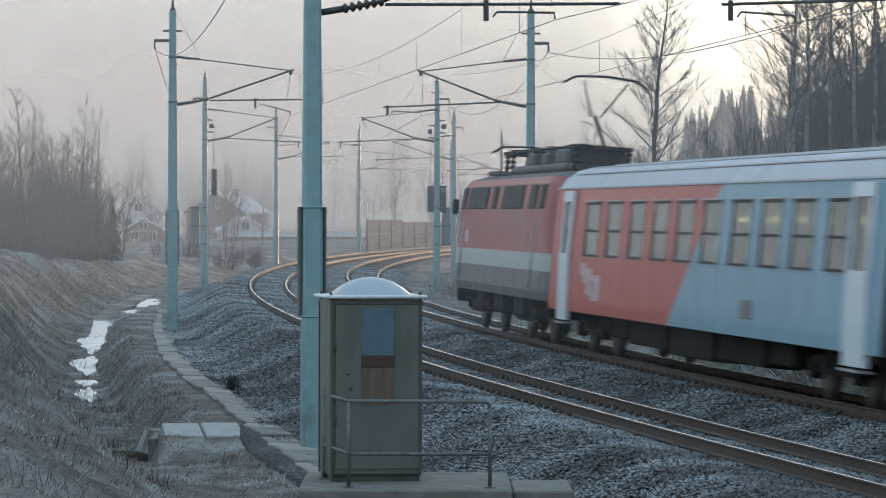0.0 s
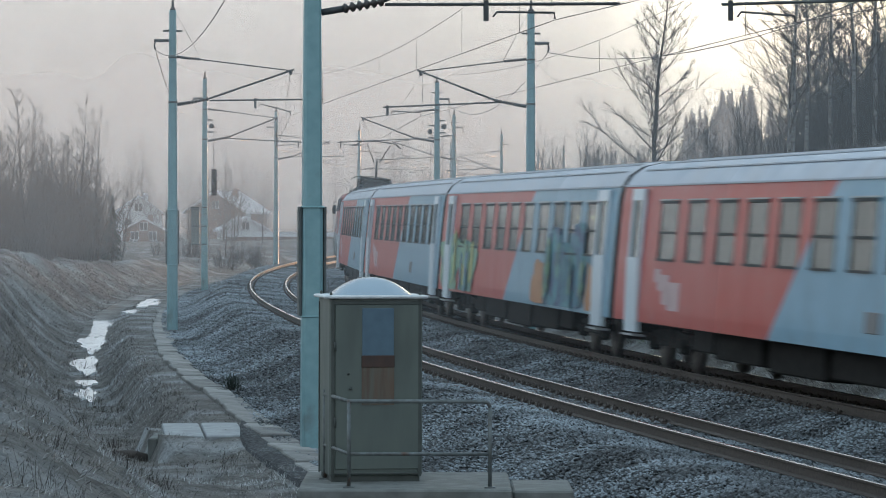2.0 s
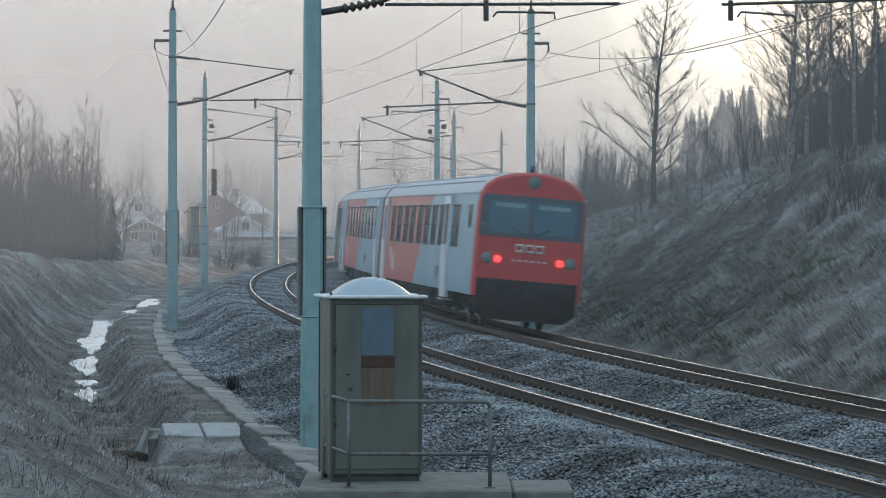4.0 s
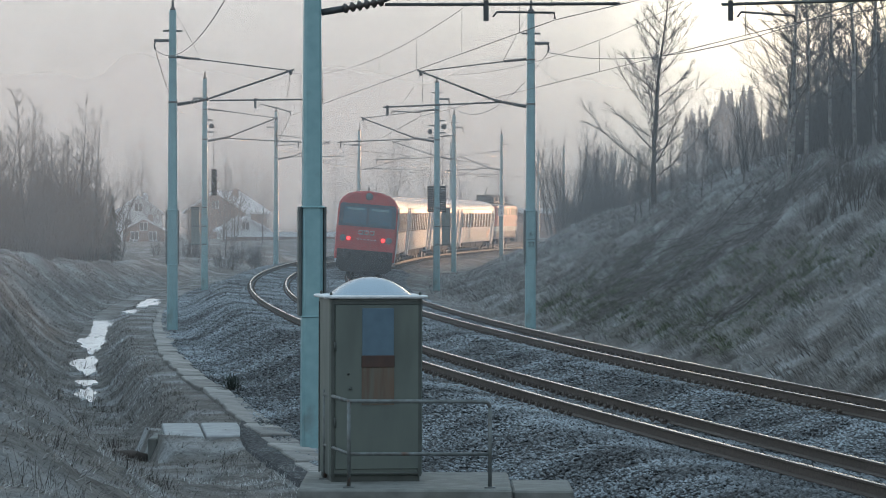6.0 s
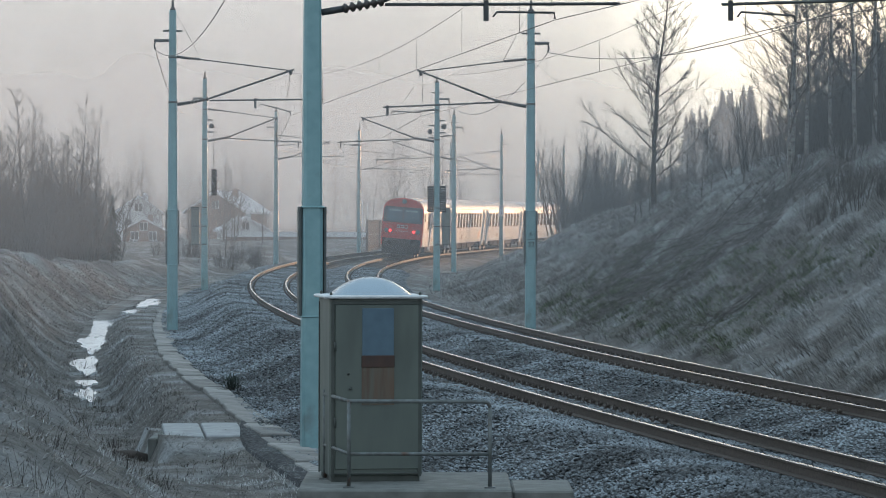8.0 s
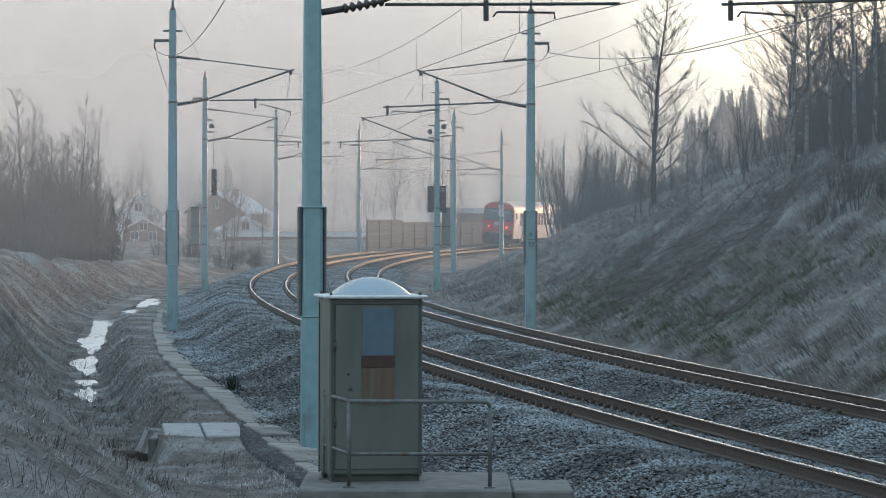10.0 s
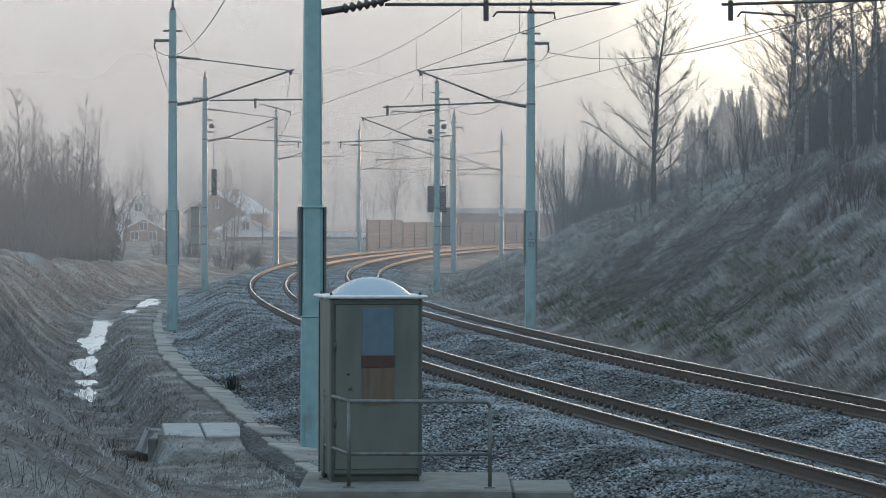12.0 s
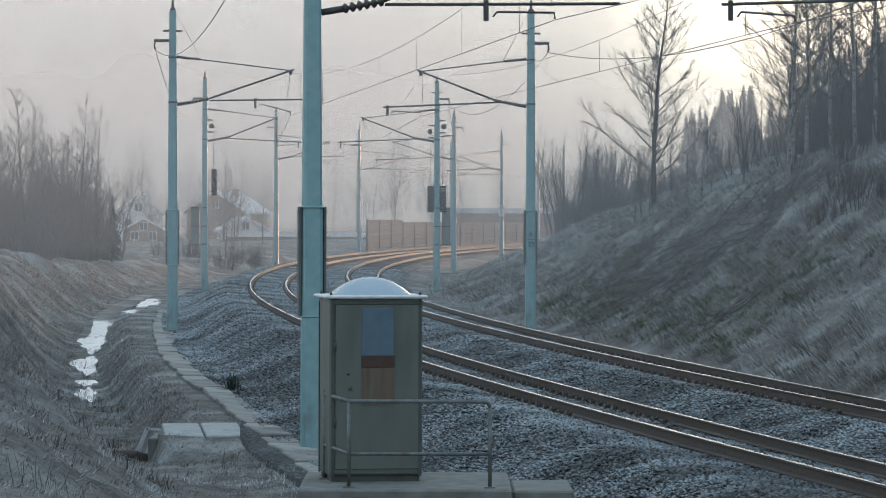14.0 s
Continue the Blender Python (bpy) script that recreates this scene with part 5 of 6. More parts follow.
def tree_mesh(seed, h, spread, limbs, twigs, bark, lean=0.0, bare=0.25, arch=0.02, girth=0.012, fine=7, up=(0.5, 1.0), thick=0.007):
    """A leafless tree: tapered trunk, limbs, branches and many fine twigs."""
    rnd = random.Random(seed)
    tk, cr = MB(), MB()
    tp = bend((0, 0, -0.3), (lean, 0, 1), h, 12, 0.055, 0.03, rnd)
    g = h * girth
    tk.tube(tp, [g * (1 - 0.95 * i / 12) + 0.004 for i in range(13)], 8, 0, False)
    for i in range(limbs):
        f = bare + (0.99 - bare) * (i + rnd.random()) / limbs
        p, _ = along(tp, f)
        an = i * 2.4 + rnd.uniform(-0.6, 0.6)
        ln = spread * h * (1.08 - f) * rnd.uniform(0.65, 1.3) + 0.05 * h
        lp = bend(p, (math.cos(an), math.sin(an), rnd.uniform(*up)), ln, 6, 0.085, 0.07 + arch, rnd)
        lr = g * (1 - 0.85 * f) * 0.30 + 0.7 * thick
        cr.tube(lp, [lr * (1 - 0.85 * j / 6) for j in range(7)], 4, 0, False)
        for b in range(twigs):
            q = rnd.uniform(0.12, 1.0)
            p2, d2 = along(lp, q)
            dr = d2 + Vector((rnd.uniform(-0.9, 0.9), rnd.uniform(-0.9, 0.9), rnd.uniform(-0.3, 0.7)))
            bl = ln * rnd.uniform(0.16, 0.42) * (1.2 - 0.5 * q)
            bp = bend(p2, dr, bl, 2, 0.22, 0.03, rnd)
            r2 = max(thick, lr * 0.34)
            cr.tube(bp, [r2, r2 * 0.75, r2 * 0.4], 3, 0, False)
            for c in range(fine):
                p3, d3 = along(bp, rnd.uniform(0.15, 1))
                twig(cr, p3, d3 + Vector((rnd.uniform(-0.9, 0.9), rnd.uniform(-0.9, 0.9), rnd.uniform(-0.5, 0.6))), bl * rnd.uniform(0.3, 0.7), thick)
    return raw(tk, "trunk", bark), raw(cr, "crown", BARK)


def raw(mb, name, mt):
    """A mesh as it stands, without setting its normals anew."""
    me = bpy.data.meshes.new(name)
    me.from_pydata(mb.v, [], mb.f)
    me.materials.append(mt)
    me.update()
    return me


def shrub_mesh(seed, h, stems, wide, twigs=9, fine=5):
    rnd = random.Random(seed)
    st, cr = MB(), MB()
    for i in range(stems):
        an = rnd.uniform(0, 6.28)
        r = rnd.uniform(0, wide * 0.5)
        ln = h * rnd.uniform(0.45, 1.0)
        lp = bend((r * math.cos(an), r * math.sin(an), -0.15), (math.cos(an) * wide / h * 0.8, math.sin(an) * wide / h * 0.8, 1.3), ln, 6, 0.11, 0.05, rnd)
        st.tube(lp, [0.026 * (1 - 0.85 * j / 6) * h / 4 + 0.004 for j in range(7)], 4, 0, False)
        for b in range(twigs):
            p2, d2 = along(lp, rnd.uniform(0.15, 1.0))
            dr = d2 + Vector((rnd.uniform(-0.8, 0.8), rnd.uniform(-0.8, 0.8), rnd.uniform(-0.2, 0.5)))
            bl = h * rnd.uniform(0.10, 0.26)
            bp = bend(p2, dr, bl, 2, 0.18, 0.03, rnd)
            cr.tube(bp, [0.011, 0.008, 0.004], 3, 0, False)
            for c in range(fine):
                p3, d3 = along(bp, rnd.uniform(0.1, 1.0))
                twig(cr, p3, d3 + Vector((rnd.uniform(-0.9, 0.9), rnd.uniform(-0.9, 0.9), rnd.uniform(-0.4, 0.6))), bl * rnd.uniform(0.3, 0.7), 0.008)
    return raw(st, "stem_clump", BARK), raw(cr, "twig_clump", BARK)


def heap_mesh(seed, count, length, wide, high):
    """Cut branches thrown down across one another."""
    rnd = random.Random(seed)
    st, cr = MB(), MB()
    for i in range(count):
        an = rnd.gauss(0.4, 0.9)
        r, a2 = wide * rnd.random() ** 0.7, rnd.uniform(0, 6.28)
        ln = length * rnd.uniform(0.35, 1.0)
        p = Vector((r * math.cos(a2), r * 0.6 * math.sin(a2), rnd.uniform(0.0, high) * (1 - r / wide * 0.7)))
        lp = bend(p, (math.cos(an), math.sin(an), rnd.uniform(-0.1, 0.25)), ln, 4, 0.22, -0.03, rnd)
        q = 0.005 + 0.009 * rnd.random() ** 2
        (st if i % 9 == 0 else cr).tube(lp, [q * (1 - 0.15 * j) for j in range(5)], 4, 0, False)
        for b in range(4):
            p2, d2 = along(lp, rnd.uniform(0.3, 1.0))
            twig(cr, p2, d2 + Vector((rnd.uniform(-0.8, 0.8), rnd.uniform(-0.8, 0.8), rnd.uniform(-0.2, 0.6))), ln * rnd.uniform(0.1, 0.3), 0.006)
    return raw(st, "pale_branches", BIRCH), raw(cr, "branches", BARK)


def spruce_mesh(seed, h):
    rnd = random.Random(seed)
    tk = MB().tube([(0, 0, -0.3), (0, 0, h * 0.5), (0, 0, h)], [h * 0.014, h * 0.009, 0.01], 7, 0, False)
    cr = MB()
    for i in range(300):
        u = rnd.random() ** 0.8
        z = h * (0.1 + 0.88 * u)
        r = (h - z) * 0.2 + 0.12
        an = rnd.uniform(0, 6.28)
        ln = r * rnd.uniform(0.55, 1.25)
        d = Vector((math.cos(an), math.sin(an), 0))
        side = Vector((-d.y, d.x, 0))
        lift = rnd.uniform(-0.1, 0.3)
        for k in range(7):
            f = (k + 0.6) / 7
            c = Vector((0, 0, z)) + d * ln * f + Vector((0, 0, lift * ln * f - 0.5 * ln * f * f))
            wd = ln * 0.22 * (1.15 - f) + 0.07
            for q in (-1, 1):
                tip = c + side * q * wd * rnd.uniform(0.3, 1.2) + d * wd * rnd.uniform(0.2, 0.9) - Vector((0, 0, rnd.uniform(0.4, 1.7) * wd + 0.04))
                cr.add([c - d * 0.13 * ln, c + d * 0.09 * ln, tip], [(0, 1, 2)])
    return raw(tk, "trunk", BARK), raw(cr, "crown", SPRUCE)


SPRUCE = material("dark_spruce_needles", (0.035, 0.05, 0.038), (0.02, 0.03, 0.024), 4, 0.85, island=0.3)


def plant(name, label, cat, meshes, names, group):
    ob = thing(name, label, cat, group=group)
    for me, nm in zip(meshes, names):
        part(nm, me, None, ob)
    return ob


def place(proto, x, y, z, size=1.0, turn=0.0, tilt=(0, 0)):
    return copy_scaled(proto, pose(x, y, z, tilt[0], tilt[1], turn), size)


def copy_scaled(proto, m, size):
    ob = copy_thing(proto, m)
    ob.scale = (size, size, size)
    return ob


def at_ground(s, o):
    p = on(s, o)
    return p.x, p.y, float(ground_z(s, o))


def line_of(x, y):
    """s and o of a point of the plan."""
    i = int(np.argmin((_X - x) ** 2 + (_Y - y) ** 2))
    th = _T[i]
    return float(_S[i]), float((x - _X[i]) * math.cos(th) - (y - _Y[i]) * math.sin(th))


def plant_at(proto, x, y, size, turn, tilt=(0, 0), sink=0.1):
    s, o = line_of(x, y)
    return place(proto, x, y, float(ground_z(s, o)) - sink, size, turn, tilt)


def make_woods():
    rnd = random.Random(3)
    big = plant("tree", "tall bare tree with arching limbs above the slope", "tree", tree_mesh(21, 10.2, 0.30, 46, 15, BARK, 0.0, 0.17, 0.02, 0.012, 6, (0.45, 0.95), 0.0075), ("trunk", "crown"), "trees on the slope")
    birches = [plant("birch_tree", "bare birch with a pale trunk and fine twigs", "tree", tree_mesh(30 + k, 11.0, 0.24, 44, 9, BIRCH, 0.03 * (k - 1), 0.22, -0.02, 0.008, 5, (0.3, 0.9), 0.0075), ("trunk", "crown"), "trees on the slope") for k in range(3)]
    greys = [plant("tree", "slender bare grey tree in the fog", "tree", tree_mesh(50 + k, 10.0, 0.27, 30, 8, BARK, 0.0, 0.14, 0.03, 0.007, 4, (0.55, 1.2), 0.010), ("trunk", "crown"), "trees in the valley") for k in range(3)]
    shrubs = [plant("shrub", "bare many-stemmed grey shrub", "shrub", shrub_mesh(70 + k, 4.5, 15, 2.3, 11, 3), ("stem_clump", "twig_clump"), "shrubs") for k in range(3)]
    heaps = [plant("brushwood", "cut dark brushwood lying tangled on the slope", "brushwood", heap_mesh(77 + k, 64, 2.6, 1.5, 0.4), ("pale_branches", "branches"), "brushwood heaps") for k in range(2)]
    spruces = [plant("spruce_tree", "dark spruce with drooping boughs", "tree", spruce_mesh(90 + k, 12.0), ("trunk", "crown"), "spruces") for k in range(2)]
    # the lone tall tree and the birches above the slope
    used = set()

    def put(proto, *a, **k):
        if proto.name not in used:
            used.add(proto.name)
            x, y, size, turn = a[:4]
            s, o = line_of(x, y)
            proto.matrix_world = pose(x, y, float(ground_z(s, o)) - k.get("sink", 0.1), 0, 0, turn)
            proto.scale = (size, size, size)
            return proto
        return plant_at(proto, *a, **k)
    put(big, 8.9, 145.0, 1.0, 40)
    put(greys[0], 9.75, 147.0, 0.5, 20)
    put(greys[1], 11.2, 146.0, 0.42, 120)
    for x, y, sz, k in ((11.3, 112, 0.86, 0), (12.3, 117, 0.95, 1), (10.9, 109, 0.8, 2), (13.6, 121, 1.0, 0), (12.9, 108, 0.9, 1), (14.5, 116, 1.0, 2)):
        put(birches[k], x, y, sz, rnd.uniform(0, 360))
    for i in range(30):
        s, o = rnd.uniform(48, 150), 15 + 26 * rnd.random() ** 1.3
        x, y, z = at_ground(s, o)
        if x / y < 0.101 or y < 80:
            continue
        put(rnd.choice(birches + greys), x, y, rnd.uniform(0.6, 1.0), rnd.uniform(0, 360))
    for i in range(40):      # unseen spruces on the hill behind, added to block the low sun
        s, o = rnd.uniform(60, 185), rnd.uniform(30, 50)
        x, y, z = at_ground(s, o)
        if x / y < 0.135:
            continue
        put(spruces[i % 2], x, y, rnd.uniform(0.7, 1.0), rnd.uniform(0, 360))
    for i in range(12):
        s, o = rnd.uniform(70, 150), rnd.uniform(22, 45)
        x, y, z = at_ground(s, o)
        if x / y < 0.124:
            continue
        put(spruces[i % 2], x, y, rnd.uniform(0.55, 0.85), rnd.uniform(0, 360))
    # shrubs along the top of the cutting
    for i in range(105):
        s = rnd.uniform(52, 215)
        o = rnd.uniform(12.0, 21.0) if s < 150 else rnd.uniform(10.5, 18)
        x, y, z = at_ground(s, o)
        if x / y < 0.036 or 0.048 < x / y < 0.088 and o < 17:
            continue
        put(shrubs[i % 3], x, y, rnd.uniform(0.4, 0.85) * (1.0 if o > 13 else 0.7), rnd.uniform(0, 360))
    for i in range(17):      # the thicket where the line goes out of sight
        s, o = rnd.uniform(150, 215), rnd.uniform(8.5, 15)
        x, y, z = at_ground(s, o)
        if x / y < 0.036:
            continue
        put(shrubs[i % 3], x, y, rnd.uniform(0.9, 1.5), rnd.uniform(0, 360))
    for i in range(80):      # dense growth behind the birches
        s, o = rnd.uniform(52, 112), rnd.uniform(15.0, 30)
        x, y, z = at_ground(s, o)
        if x / y < 0.104:
            continue
        put(shrubs[i % 3], x, y, rnd.uniform(0.8, 1.5), rnd.uniform(0, 360))
    for i in range(30):
        s, o = rnd.uniform(62, 110), rnd.uniform(19, 32)
        x, y, z = at_ground(s, o)
        if x / y < 0.119:
            continue
        put(spruces[i % 2], x, y, rnd.uniform(0.35, 0.6), rnd.uniform(0, 360))
    # cut brushwood in a slanting band on the slope
    for i, (s, o, size) in enumerate(((78, 7.8, 0.8), (72, 8.2, 0.9), (61.5, 7.1, 0.8), (55.5, 6.8, 1.0), (64, 8.6, 1.0), (61, 9.1, 1.1), (60.5, 9.7, 1.1), (57.5, 10.2, 1.1), (55.5, 10.7, 1.0), (42, 6.1, 0.8), (58.5, 6.3, 0.8), (57.5, 7.5, 0.9), (55, 8.0, 0.9), (53, 9.4, 1.0), (48.5, 6.4, 0.6), (68, 7.4, 0.8), (51, 7.2, 0.7), (66, 6.4, 0.7))):
        p = on(s, o)
        m = pose(p.x, p.y, float(ground_z(s, o)) + 0.05, 0, 0, 90 - math.degrees(heading(s))) @ pose(0, 0, 0, -30, 0, 0) @ pose(0, 0, 0, 0, 0, rnd.uniform(0, 360))
        ob = heaps[i] if i < 2 else copy_thing(heaps[i % 2], m)
        ob.matrix_world = m
        ob.scale = (size, size, size)
    for i in range(18):      # low growth on the slope itself
        s, o = rnd.uniform(36, 62), rnd.uniform(9, 14)
        x, y, z = at_ground(s, o)
        put(shrubs[i % 3], x, y, rnd.uniform(0.22, 0.42), rnd.uniform(0, 360))
    for i in range(16):      # thin saplings round the clearing
        s, o = rnd.uniform(70, 130), rnd.uniform(10, 14.5)
        x, y, z = at_ground(s, o)
        put(greys[i % 3], x, y, rnd.uniform(0.16, 0.34), rnd.uniform(0, 360))
    # grove in the fog beyond the ditch
    for i in range(64):
        y = rnd.uniform(190, 290)
        x = -y * rnd.uniform(0.103, 0.155)
        put(greys[i % 3], x, y, rnd.uniform(0.7, 1.12), rnd.uniform(0, 360))
    for i in range(44):
        y = rnd.uniform(180, 270)
        x = -y * rnd.uniform(0.100, 0.155)
        put(shrubs[i % 3], x, y, rnd.uniform(0.9, 1.7), rnd.uniform(0, 360))
    put(spruces[0], -19.6, 204.0, 0.36, 10)
    put(spruces[1], -21.0, 208.0, 0.40, 70)
    for x, y, sz in ((-22, 300, 0.9), (-20, 330, 0.8), (-27, 340, 1.0), (-24.5, 390, 1.0), (-16, 260, 0.45), (-17, 270, 0.5), (-29.5, 410, 0.9), (-22, 420, 0.9)):
        put(greys[int(sz * 10) % 3], x, y, sz, rnd.uniform(0, 360))
    for i in range(34):      # woods far back in the valley
        y = rnd.uniform(430, 620)
        x = y * rnd.uniform(-0.14, 0.07)
        put(greys[i % 3], x, y, rnd.uniform(1.0, 1.6), rnd.uniform(0, 360), sink=0.5)
    for i in range(14):
        y = rnd.uniform(235, 262)
        put(shrubs[i % 3], -y * rnd.uniform(0.050, 0.085), y, rnd.uniform(0.35, 0.6), rnd.uniform(0, 360))
    # wooded hill under the sun
    def hill_z(x, y):
        return 1.0 + 17.0 * math.exp(-((x - 52) / 17) ** 2) * math.sin(math.pi * min(1, max(0, (y - 540) / 130))) ** 0.7
    n, k = 30, 13
    vs = [(-30 + 6.0 * i, 540 + 10.0 * j, hill_z(-30 + 6.0 * i, 540 + 10.0 * j)) for i in range(n + 1) for j in range(k + 1)]
    fs = [(i * (k + 1) + j, (i + 1) * (k + 1) + j, (i + 1) * (k + 1) + j + 1, i * (k + 1) + j + 1) for i in range(n) for j in range(k)]
    tagged(new("far_hill", MB().add(vs, fs, 0, True).mesh("far_hill", EARTH)), "low wooded hill fading into the fog", "hill", kind="structure")
    for i in range(44):
        y = rnd.uniform(570, 640)
        x = y * rnd.uniform(0.070, 0.098)
        place(spruces[i % 2], x, y, hill_z(x, y) - 0.4, rnd.uniform(0.5, 0.85), rnd.uniform(0, 360))
    return spruces


def make_grass():
    rng = np.random.default_rng(8)

    def blades(count, s0, s1, o0, o1, lo, hi, mt, name, label, lean, width=0.008, skew=1.5):
        s = s0 + (s1 - s0) * rng.random(count) ** skew
        o = rng.uniform(o0, o1, count)
        keep = (o < -11.3) | (o > -10.4) | (s < 42)
        s, o = s[keep], o[keep]
        count = len(s)
        z = rough_z(s, o)
        base = on_many(s, o, z - 0.02)
        th = np.interp(s, _S, _T)
        ln = rng.uniform(lo, hi, count) * (1 + 0.002 * np.clip(s, 0, 150))
        a = rng.uniform(0, 6.283, count)
        down = np.stack([np.cos(th), -np.sin(th), np.zeros(count)], -1) * lean
        d = np.stack([np.cos(a) * 0.75, np.sin(a) * 0.75, rng.uniform(0.12, 0.55, count)], -1) + down
        d /= np.linalg.norm(d, axis=1)[:, None]
        side = np.stack([-np.sin(a), np.cos(a), np.zeros(count)], -1) * (width * (1 + np.clip(s, 0, 150) / 110))[:, None]
        v = np.stack([base - side, base + side, base + d * ln[:, None]], 1)
        f = np.arange(count * 3).reshape(-1, 3)
        tagged(new(name, fast_mesh(name, v.reshape(-1, 3), f, mt)), label, "grass", kind="stuff")
    blades(95000, 18, 170, 3.1, 15.5, 0.10, 0.30, GRASS, "slope_grass", "dry frosted grass on the cutting slope", -0.5)
    blades(14000, 36, 85, 4.6, 9.0, 0.1, 0.3, GREEN, "green_tufts", "thin green grass tufts on the slope", -0.4)
    blades(160000, -30, 150, -19, -9.7, 0.05, 0.19, GRASS, "bank_grass", "dry frosted grass on the ditch bank", 0.45, skew=1.35)
    blades(26000, -12, 100, -10.2, -7.6, 0.04, 0.14, GRASS, "verge_grass", "short frosted grass beside the slab path", 0.0)

    def tufts(count, each, s0, s1, o0, o1, lo, hi, mt, name, label, lean, width, skew=1.3):
        """Clumps of long blades that fan out, bend over and hang downhill."""
        cs = s0 + (s1 - s0) * rng.random(count) ** skew
        co = rng.uniform(o0, o1, count)
        clear = (cs < 7) | (cs > 18) | (co > 0) | (co < -11)      # the culvert lies bare
        cs, co = cs[clear], co[clear]
        count = len(cs)
        big = rng.uniform(0.55, 1.25, count)
        s = np.repeat(cs, each) + rng.normal(0, 0.10, count * each)
        o = np.repeat(co, each) + rng.normal(0, 0.10, count * each)
        k = np.repeat(big, each)
        n = len(s)
        base = on_many(s, o, rough_z(s, o) - 0.02)
        th = np.interp(s, _S, _T)
        ln = rng.uniform(lo, hi, n) * k
        a = rng.uniform(0, 6.283, n)
        down = np.stack([np.cos(th), -np.sin(th), np.zeros(n)], -1) * lean
        d = np.stack([np.cos(a) * 0.45, np.sin(a) * 0.45, rng.uniform(0.5, 1.0, n)], -1) + down * 0.7
        d /= np.linalg.norm(d, axis=1)[:, None]
        e = d + down * 1.1 + np.stack([np.zeros(n), np.zeros(n), rng.uniform(-1.2, -0.5, n)], -1)
        e /= np.linalg.norm(e, axis=1)[:, None]
        side = np.stack([-np.sin(a), np.cos(a), np.zeros(n)], -1) * (width * (1 + np.clip(s, 0, 150) / 120))[:, None]
        mid = base + d * (0.5 * ln)[:, None]
        tip = mid + e * (0.5 * ln)[:, None]
        v = np.stack([base - side, base + side, mid + side * 0.7, mid - side * 0.7, tip], 1)
        f = np.array([(0, 1, 2), (0, 2, 3), (3, 2, 4)])[None] + 5 * np.arange(n)[:, None, None]
        tagged(new(name, fast_mesh(name, v.reshape(-1, 3), f.reshape(-1, 3), mt)), label, "grass", kind="stuff")
    tufts(2600, 34, 20, 125, 4.4, 14.5, 0.25, 0.62, GRASS, "slope_tussocks", "long frosted grass tussocks hanging down the slope", -1.0, 0.006)
    tufts(420, 34, 36, 75, 5.0, 8.6, 0.2, 0.45, GREEN, "green_tussocks", "dull green grass tussocks on the slope", -1.0, 0.006, 1.0)
    tufts(1300, 26, -22, 110, -18.5, -11.2, 0.08, 0.24, GRASS, "bank_tussocks", "dry frosted grass tussocks on the ditch bank", 0.5, 0.0035)
    tufts(500, 26, -8, 70, -11.0, -9.3, 0.07, 0.2, GRASS, "ditch_tussocks", "frosted grass tussocks along the ditch", 0.2, 0.005)
    tufts(260, 16, -25, 60, -16, -10.0, 0.35, 0.7, BARK, "dead_stalks", "dark dead weed stalks on the ditch bank", 0.1, 0.003)


def make_water():
    """Open water lying in the ditch, the sky's reflection put into its white colour."""
    rnd = random.Random(4)
    for s, o, ln, wd in ((43.5, -10.95, 6, 0.26), (48.5, -10.9, 2, 0.3), (56, -10.9, 8, 0.38), (68, -10.75, 10, 0.42), (79, -10.6, 12, 0.48), (98, -9.42, 9, 0.42), (88, -9.75, 4, 0.3), (104, -9.5, 5, 0.3)):
        mb, top, low = MB(), [], []
        n = 36
        for k in range(n):
            a = 2 * math.pi * k / n
            q = 1 + 0.2 * math.sin(3 * a + s) + 0.14 * math.sin(7 * a + 2 * s) + rnd.uniform(-0.12, 0.12)
            at = s + ln / 2 * math.cos(a) * q
            p = on(at, o + wd * math.sin(a) * q)
            z = float(ground_z(at, o)) + 0.05
            top.append((p.x, p.y, z))
            low.append((p.x, p.y, z - 0.12))
        mb.add(top + low, [tuple(range(n)), tuple(range(2 * n - 1, n - 1, -1))] + [(i, n + i, n + (i + 1) % n, (i + 1) % n) for i in range(n)])
        thing("puddle", "ditch water coloured white for the sky it reflects", "puddle", group="puddles", data=mb.mesh("puddle", PUDDLE))


# ---- far side of the valley ----
TIMBER = material("weathered_timber_wall", (0.13, 0.095, 0.08), (0.09, 0.068, 0.058), 3, 0.85, bump=0.3, stretch=(1, 1, 6))
WALLWHITE = material("white_render_wall", (0.66, 0.69, 0.71), (0.58, 0.6, 0.62), 2, 0.8)
WALLRED = material("brown_red_wall", (0.26, 0.17, 0.145), (0.21, 0.14, 0.12), 2, 0.8)
SNOWROOF = material("frosted_roof", (0.70, 0.72, 0.75), (0.6, 0.62, 0.66), 3, 0.8)
DARKWIN = material("dark_window", (0.06, 0.075, 0.085), (0.04, 0.05, 0.06), 5, 0.2)
POLEWHITE = material("white_pole_paint", (0.72, 0.73, 0.73), (0.62, 0.63, 0.63), 5, 0.5)
BLUEINK = material("blue_sign_ink", (0.03, 0.12, 0.26), (0.025, 0.1, 0.22), 5, 0.5)
DARKINK = material("dark_sign_ink", (0.03, 0.045, 0.05), (0.025, 0.035, 0.04), 5, 0.6)


